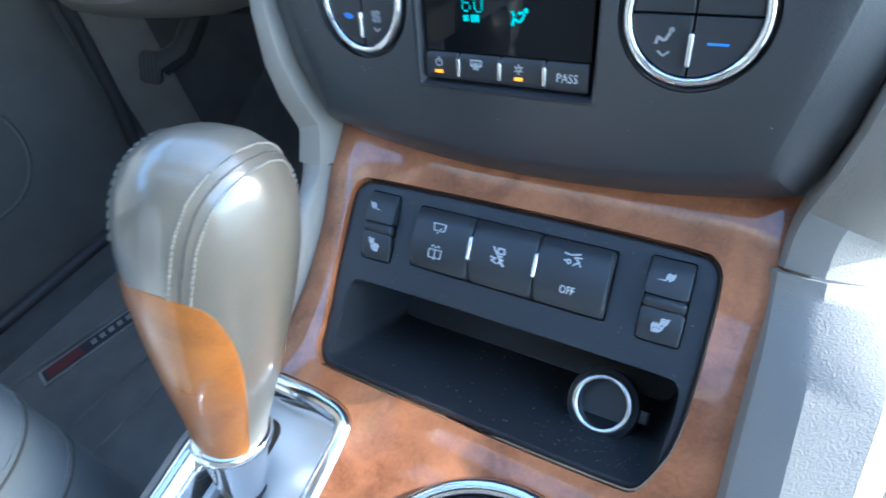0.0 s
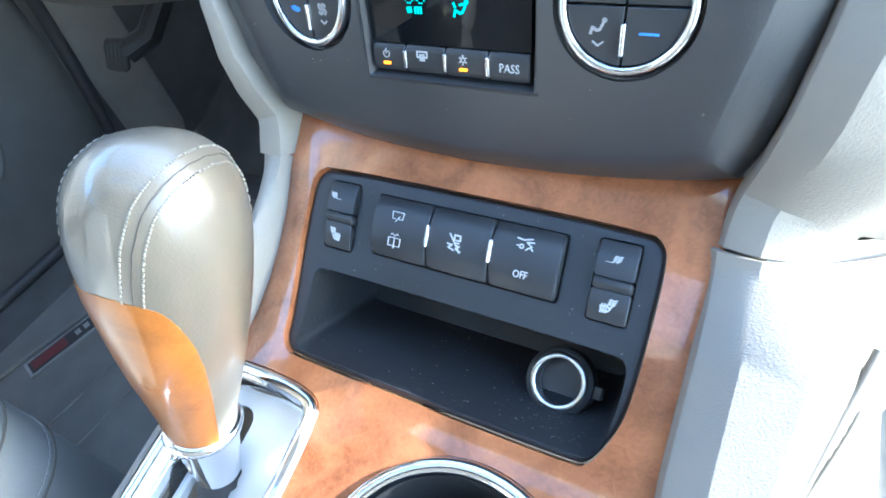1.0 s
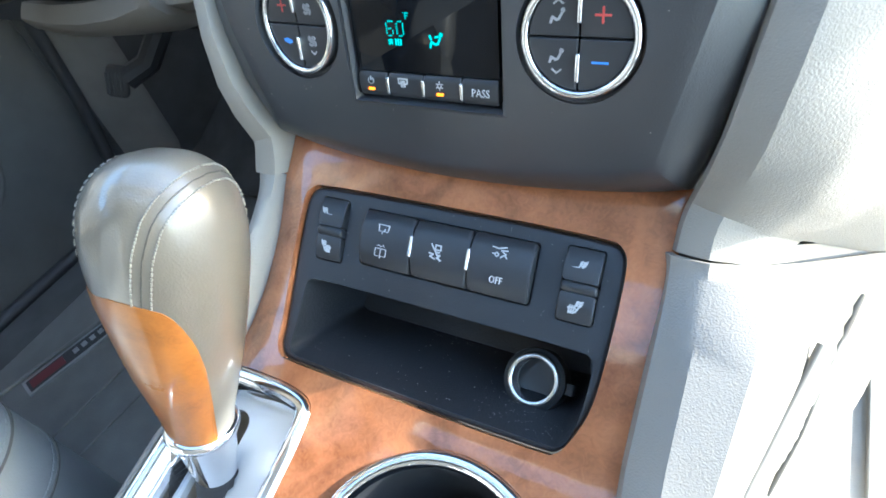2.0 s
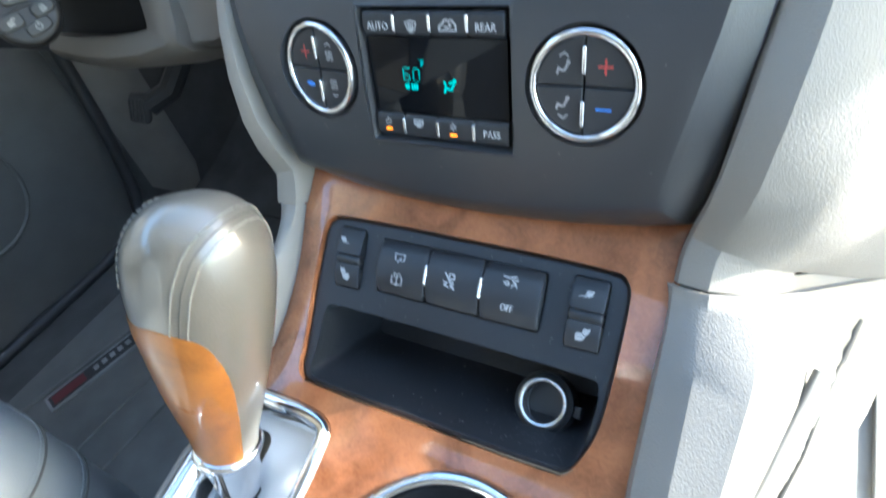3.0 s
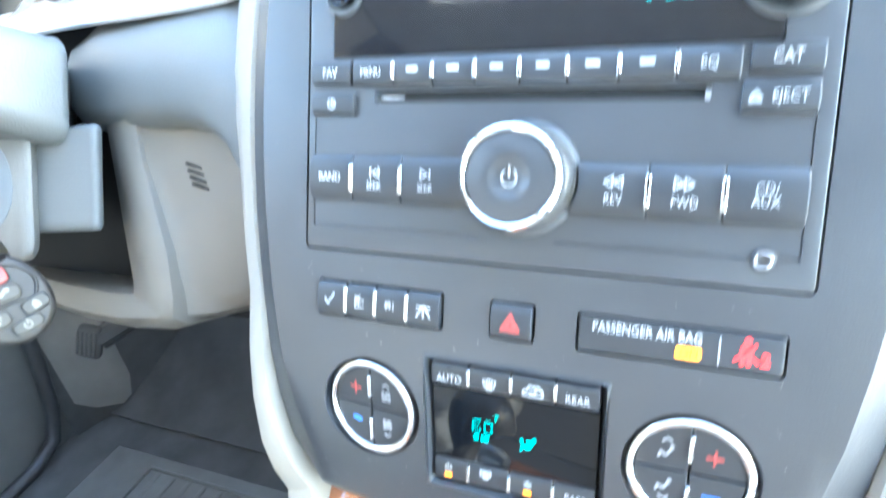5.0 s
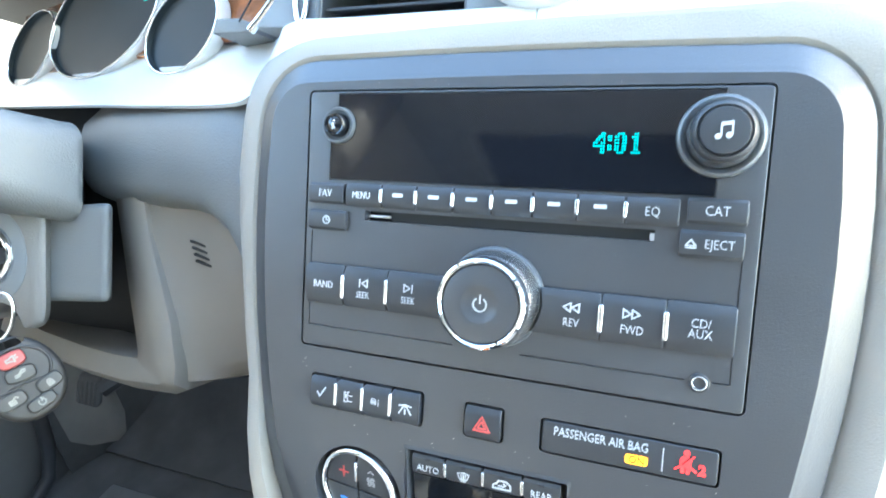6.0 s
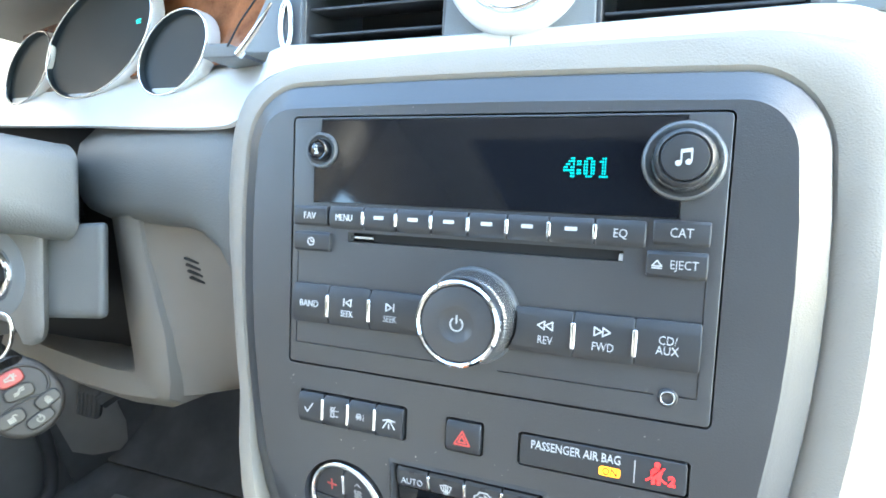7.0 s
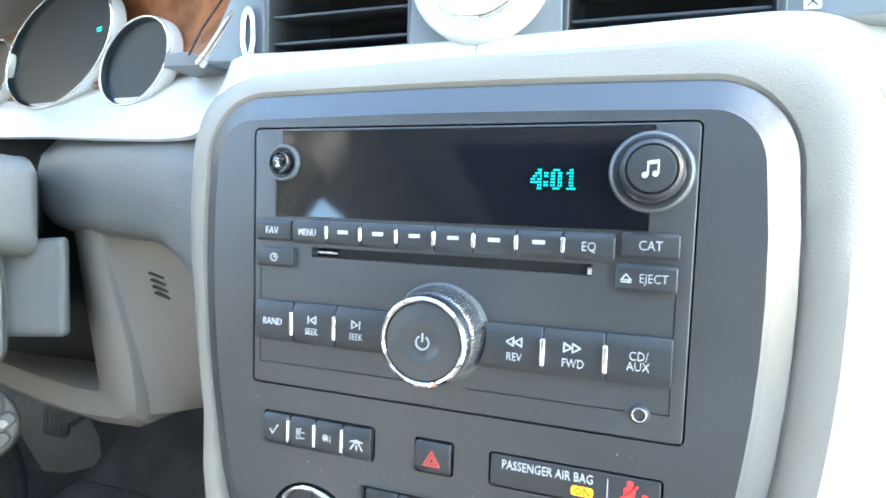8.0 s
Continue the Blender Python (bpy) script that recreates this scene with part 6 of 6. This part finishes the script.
M_KEYICON = shader("icon_print", (0.18, 0.17, 0.15), 0.6)
M_REDKEY = shader("red_rubber", (0.20, 0.030, 0.026), 0.55)
M_KEYBTN = shader("grey_rubber", (0.026, 0.024, 0.020), 0.6)
M_FOB = shader("fob_plastic", (0.010, 0.0085, 0.0075), 0.58, bump=0.25, scale=1300, vary=0.1)


def keys():
    """The ignition key, its rings and the fob, which hangs nearer and faces the passenger."""
    r = thing("car_key", "dark rounded key fob with five buttons hanging from the ignition key", "key", FP, (-2.8, -0.2, -0.7))
    part("key_head", box(-4.03, -3.95, 0.08, 0.42, 0.11, 0.23, 0.012), M_RUBBER, r, "black head of the ignition key")
    base = Vector((-2.81, -0.235, -0.412))
    n = Vector((0.82, -0.52, 0.24)).normalized()
    up = (Vector((0, 0, 1)) - n * n.z).normalized()
    right = up.cross(n)
    tilt = radians(22)
    right, up = right * math.cos(tilt) + up * math.sin(tilt), up * math.cos(tilt) - right * math.sin(tilt)
    def hung(bm):
        for v in bm.verts:
            v.co = base + (right * v.co.x + up * v.co.z - n * v.co.y) * 0.8
        return bm
    for centre, rad, q, lab in ((Vector((-3.70, 0.06, 0.02)), 0.20, 0.5, "steel split ring"), (Vector((-3.26, -0.10, -0.14)), 0.17, -0.35, "small steel ring through the fob")):
        side = Vector((math.cos(q), -math.sin(q), 0.0))
        loop = [tuple(centre + side * rad * math.cos(2 * math.pi * i / 36) * 0.62 + Vector((0.3 * rad * math.sin(2 * math.pi * i / 36), 0, rad * math.sin(2 * math.pi * i / 36)))) for i in range(36)]
        part("split_ring", tube(loop, 0.014, 8, True), M_CHROME, r, lab, smooth=60)
    part("chain", tube([(-3.57, 0.02, -0.10), (-3.45, -0.03, -0.04), (-3.36, -0.06, -0.06)], 0.016, 8), M_CHROME, r, smooth=60)
    o = []
    for i in range(48):
        t = 2 * math.pi * i / 48
        o.append(((0.262 - 0.025 * math.sin(t)) * math.cos(t), 0.325 * math.sin(t) - 0.01))
    hole = slab([(0.02 + 0.10 * math.cos(2 * math.pi * i / 24), 0.262 + 0.032 * math.sin(2 * math.pi * i / 24)) for i in range(24)], -0.3, 0.3)
    body = part("fob", hung(cut(slab(o, -0.055, 0.055, 0.045), [hole])), M_FOB, r, "rounded dark fob with a slot for the ring", smooth=60)
    part("brow", hung(tube([(0.20 * math.cos(radians(g)), -0.055, 0.055 + 0.17 * math.sin(radians(g))) for g in range(-35, 216, 10)], 0.012, 8)), M_FOB, body, "raised ridge round the upper buttons", smooth=60)
    part("brow", hung(tube([(-0.17 + 0.034 * i, -0.055, -0.075 + 0.026 * math.cos((i - 5) * 0.3)) for i in range(11)], 0.010, 8)), M_FOB, body, "raised ridge under the upper buttons", smooth=60)
    lock = [[(-0.5, -0.7), (0.5, -0.7), (0.5, 0.1), (-0.5, 0.1), (-0.5, -0.7)], [(-0.45, -0.3), (0.45, -0.3)], arc(0, 0.15, 0.38, 0, 180, 8)]
    loose = [[(-0.5, -0.7), (0.5, -0.7), (0.5, 0.1), (-0.5, 0.1), (-0.5, -0.7)], [(-0.45, -0.3), (0.45, -0.3)], arc(0.75, 0.15, 0.36, 0, 180, 8)]
    hatch = [[(-1.0, -0.4), (-0.3, -0.35), (0.1, 0.2), (0.9, 0.3)], [(-0.2, 0.1), (0.3, 0.7), (1.0, 0.75)], [(-0.9, 0.0), (-0.3, 0.05)]]
    horn = [[(-0.9, -0.25), (-0.9, 0.3), (-0.3, 0.3), (0.5, 0.7), (0.5, -0.6), (-0.3, -0.25), (-0.9, -0.25)], [(0.8, 0.4), (1.1, 0.6)], [(0.8, 0.0), (1.2, 0.0)]]
    turn = [arc(0, 0, 0.62, 130, 420, 14), [(0.1, 0.9), (0.45, 0.55), (0.0, 0.3)]]
    for bx, bz, w, h, g, m, icon, lab in ((-0.012, 0.150, 0.088, 0.058, 4, M_REDKEY, horn, "faded red alarm button"), (0.0, 0.028, 0.098, 0.056, -3, M_KEYBTN, hatch, "olive-grey hatch button"),
                                          (0.135, -0.108, 0.088, 0.054, 14, M_KEYBTN, lock, "olive-grey lock button"), (-0.118, -0.130, 0.095, 0.058, 4, M_KEYBTN, loose, "olive-grey unlock button"),
                                          (0.040, -0.222, 0.098, 0.050, 10, M_KEYBTN, turn, "olive-grey remote start button")):
        def lay(px, pz):
            c, q = math.cos(radians(g)), math.sin(radians(g))
            return (bx + px * c - pz * q, bz + px * q + pz * c)
        def pill(k):
            pts = []
            for i in range(32):
                c, q = math.cos(2 * math.pi * i / 32), math.sin(2 * math.pi * i / 32)
                pts.append(lay(w * k * math.copysign(abs(c) ** 0.62, c), h * k * math.copysign(abs(q) ** 0.62, q)))
            return pts
        part("button_gap", hung(slab(pill(1.09), -0.0575, -0.03)), M_GAP, body)
        k = part("button", hung(slab(pill(1.0), -0.076, -0.03, 0.014)), m, body, lab, smooth=60)
        part("glyph", hung(strokes([[(lay(px * 0.036, pz * 0.036)[0] / 0.036, lay(px * 0.036, pz * 0.036)[1] / 0.036) for px, pz in ln] for ln in icon], 0, 0, 0.036, -0.0785, 0.17)), M_KEYICON, k)


keys()


# ---------------------------------------------------------------- footwells (level frame)
def driver_footwell():
    r = thing("driver_mat", "dark ribbed rubber floor mat with a worn badge", "floor mat", FW, (-4.8, -0.5, -4.98))
    part("mat", box(-6.75, -2.3, -2.7, 1.7, -4.985, -4.93, 0.02), M_MAT, r)
    for k in range(11):
        x = -5.75 + 0.27 * k
        part("rib", box(x, x + 0.07, 0.2, 1.45, -4.94, -4.915, 0.01), M_MAT, r)
    part("border", tube([(-6.4, -2.5, -4.92), (-6.35, -1.9, -4.92), (-5.9, -0.4, -4.92), (-5.9, 1.5, -4.92), (-2.6, 1.5, -4.92), (-2.6, -2.5, -4.92)], 0.03, 8), M_MAT, r)
    for dx in (0.35, 0.9):
        part("groove", tube([(-5.5 + dx, -2.5, -4.925), (-5.35 + dx, -1.2, -4.925), (-5.2 + dx, -0.2, -4.925)], 0.02, 6), M_MAT, r)
    # badge of bars, its name not drawn
    d = Vector((0.28, 1.05)).normalized()
    n = Vector((d.y, -d.x))
    c0 = Vector((-6.12, -1.62))
    def quad(a, b, w0, w1, z0, z1):
        ps = [c0 + d * a + n * w0, c0 + d * b + n * w0, c0 + d * b + n * w1, c0 + d * a + n * w1]
        return rings([[(p.x, p.y, z0) for p in ps], [(p.x, p.y, z1) for p in ps]])
    part("badge", quad(-0.08, 1.5, -0.04, 0.26, -4.94, -4.90), M_BADGERIM, r, "dull rim of the badge")
    part("badge_field", quad(-0.04, 1.46, 0.0, 0.22, -4.91, -4.892), M_RUBBER, r)
    part("badge_bar", quad(0.0, 0.45, 0.03, 0.19, -4.9, -4.886), M_BADGERED, r, "worn red bar of the badge")
    for k in range(7):
        part("badge_mark", quad(0.58 + 0.12 * k, 0.65 + 0.12 * k, 0.06, 0.15, -4.9, -4.886), M_BADGERIM, r)
    p = thing("brake_pedal", "black ribbed rubber brake pedal on a dark arm", "pedal", FW, (-5.0, 1.15, -2.6))
    pad = box(-5.28, -4.93, 1.05, 1.15, -2.37, -2.07, 0.05)
    for v in pad.verts:
        v.co.y += (v.co.z + 2.3) * 0.55
    part("pad", pad, M_RUBBER, p)
    for k in range(5):
        b = box(-5.25 + 0.065 * k, -5.215 + 0.065 * k, 1.035, 1.08, -2.33, -2.11, 0.012)
        for v in b.verts:
            v.co.y += (v.co.z + 2.3) * 0.55
        part("rib", b, M_RUBBER, p)
    part("arm", tube([(-5.02, 1.2, -2.22), (-4.85, 1.45, -2.15), (-4.6, 1.85, -1.7), (-4.5, 2.2, -0.6)], 0.13, 10), M_RUBBER, p)
    # door seal and kick panel
    s = thing("door_seal", "black rubber door seal along the sill and pillar", "seal", FW, (-7.6, 1.3, -4.9))
    part("seal", tube([(-7.60, -3.5, -4.95), (-7.60, 0.3, -4.95), (-7.60, 1.0, -4.9), (-7.60, 1.38, -4.72), (-7.60, 1.57, -4.3), (-7.62, 1.72, -3.6), (-7.62, 1.80, -3.0), (-7.62, 1.88, -2.2), (-7.62, 1.92, -1.0)], 0.10, 10), M_RUBBER, s, smooth=60)
    k = thing("kick_panel", "grey-brown kick panel ahead of the driver door", "trim panel", FW, (-7.4, 3.0, -4.9))
    part("panel", sheet([[(-7.62, 1.85, z), (-7.48, 2.05, z - 0.25 * q), (-7.30, 2.35, z - 0.4 * q), (-7.22, 2.48, z - 0.3 * q), (-7.26, 2.62, z)] for z, q in ((-4.45, 1), (-4.0, 0.5), (-3.0, 0), (-2.0, 0), (-1.0, 0))], 0.05), M_KICK, k, smooth=60)
    part("carpet_side", sheet([[(-7.66, 1.7, z), (-7.56, 2.02, z), (-7.30, 2.55, z), (-7.2, 3.0, z), (-6.6, 4.0, z + 0.1), (-5.6, 5.0, z + 0.2)] for z in (-5.0, -4.0, -3.0, -2.0, -1.0)], 0.05), M_CARPET, k, "dark carpet behind the kick panel", smooth=60)
    # sloping toe board and tunnel side
    t = thing("toe_board", "dark carpet rising to the firewall", "carpet", FW, (-4.5, 4.0, -4.9))
    part("carpet", sheet([[(x, 2.2, -5.0), (x, 3.0, -4.7), (x, 4.2, -3.6), (x, 5.4, -2.0), (x, 5.9, -0.5)] for x in (-7.75, -6.0, -4.5, -3.0, -1.4)], 0.05), M_CARPET, t, smooth=60)
    g = thing("speaker_grille", "round dotted speaker grille in the driver door", "speaker", FW @ at_units(-7.74, -0.4, -3.0) @ pose(0, 0, 0, 0, 0, 90), (0, 0, -0.8))
    part("rim", ring(0, 0, 0.78, 0.84, -0.03, 0.05, 48), M_DOORTRIM, g)
    part("mesh", lathe(0, 0, [(0.79, 0.02), (0.79, -0.01), (0.4, -0.03), (0.0, -0.035)], 48), M_DOORTRIM, g)


M_KICK = shader("kick_plastic", (0.155, 0.145, 0.130), 0.6, bump=0.2, scale=1200)
M_BADGERED = shader("badge_red", (0.10, 0.014, 0.016), 0.6)
M_BADGERIM = shader("badge_rim", (0.20, 0.20, 0.20), 0.5, vary=0.4)
driver_footwell()


def driver_seat():
    r = thing("driver_seat", "grey leather driver seat cushion with stitched seams", "seat", FW, (-4.2, -4.5, -4.6))
    b = box(-6.3, -2.0, -7.5, -2.12, -4.2, -1.75, 0.0)
    bmesh.ops.bevel(b, geom=list(b.edges), offset=0.55, segments=8, affect="EDGES", profile=0.5)
    part("cushion", b, M_LEATHERCOOL, r, smooth=60)
    # unseen backrest, added to block light from behind the driver's side
    loops = []
    for z, y, w in ((-2.4, -7.3, 1.7), (-1.6, -7.35, 2.0), (0.0, -7.7, 2.1), (2.0, -8.3, 2.05), (3.6, -8.8, 1.8), (4.2, -9.0, 1.4)):
        o = rrect(-4.15 - w, -4.15 + w, y - 1.1, y, 0.4, 5)
        loops.append([(px, py, z) for px, py in o])
    part("backrest", rings(loops), M_LEATHERCOOL, r, smooth=60)
    path = [(-2.06, -4.5, -2.25), (-2.07, -3.4, -2.22), (-2.10, -2.75, -2.20), (-2.22, -2.42, -2.14), (-2.45, -2.24, -2.12), (-2.9, -2.17, -2.14), (-4.0, -2.16, -2.15)]
    part("piping", tube(path, 0.02, 8), M_LEATHERCOOL, r, smooth=60)
    part("base", box(-5.9, -2.5, -7.0, -2.9, -4.98, -4.1, 0.1), M_RUBBER, r)
    # seams that run round the front corner of the cushion
    for z in (-2.30, -2.72):
        bend_line = [Vector((-2.0, -4.5 + 0.14 * i, z)) for i in range(13)]
        bend_line += [Vector((-2.55 + 0.552 * math.cos(a), -2.67 + 0.552 * math.sin(a), z)) for a in [math.pi / 2 * i / 14 for i in range(15)]]
        bend_line += [Vector((-2.6 - 0.15 * i, -2.118, z)) for i in range(9)]
        part("seam", tube(bend_line, 0.010, 6), M_LEATHERSEAM, r, smooth=60)
        lifted = []
        for a, b in zip(bend_line, bend_line[1:]):
            n = max(1, int((b - a).length / 0.05))
            lifted += [a.lerp(b, i / n) + Vector((0, 0, 0.045)) for i in range(n)]
        part("stitching", join(*[tube([lifted[i], lifted[i].lerp(lifted[i + 1], 0.8)], 0.005, 6) for i in range(0, len(lifted) - 1)]), M_LEATHERCOOL, r, smooth=60)
    # stitched seam over the bolster, parallel to the piping
    line = [(-2.27, -5.5, -1.80), (-2.27, -3.6, -1.80), (-2.30, -3.0, -1.80), (-2.40, -2.62, -1.83), (-2.60, -2.42, -1.86), (-3.0, -2.34, -1.87), (-4.4, -2.33, -1.87)]
    pts = []
    for a, b in zip(line, line[1:]):
        a, b = Vector(a), Vector(b)
        n = max(2, int((b - a).length / 0.05))
        pts += [a.lerp(b, i / n) for i in range(n)]
    part("seam", tube(pts, 0.008, 6), M_LEATHERSEAM, r, smooth=60)
    part("stitching", join(*[tube([pts[i] + Vector((0.03, 0.03, 0.006)), pts[i].lerp(pts[i + 1], 0.75) + Vector((0.03, 0.03, 0.006))], 0.005, 6) for i in range(0, len(pts) - 1)]), M_THREAD, r, smooth=60)


driver_seat()


def passenger_footwell():
    r = thing("passenger_mat", "pale tan rubber floor mat with raised ridges", "floor mat", FW, (4.4, 0.5, -4.98))
    part("mat", box(1.55, 6.9, -4.5, 3.6, -4.985, -4.92, 0.02), M_TANMAT, r)
    for x in (2.72, 3.05, 3.4, 3.9, 4.4, 4.9, 5.4, 5.9):
        part("ridge", box(x, x + 0.07, -2.6, 2.3 if x < 2.8 else 3.0, -4.93, -4.87, 0.02), M_TANMAT, r)
    t = thing("toe_board", "pale carpet rising to the firewall on the passenger side", "carpet", FW, (4.5, 4.0, -4.9))
    part("carpet", sheet([[(x, 2.6, -5.0), (x, 3.4, -4.6), (x, 4.6, -3.4), (x, 5.6, -1.8), (x, 5.9, -0.5)] for x in (1.4, 3.0, 4.5, 6.0, 7.7)], 0.05), M_TANMAT, t, smooth=60)


passenger_footwell()
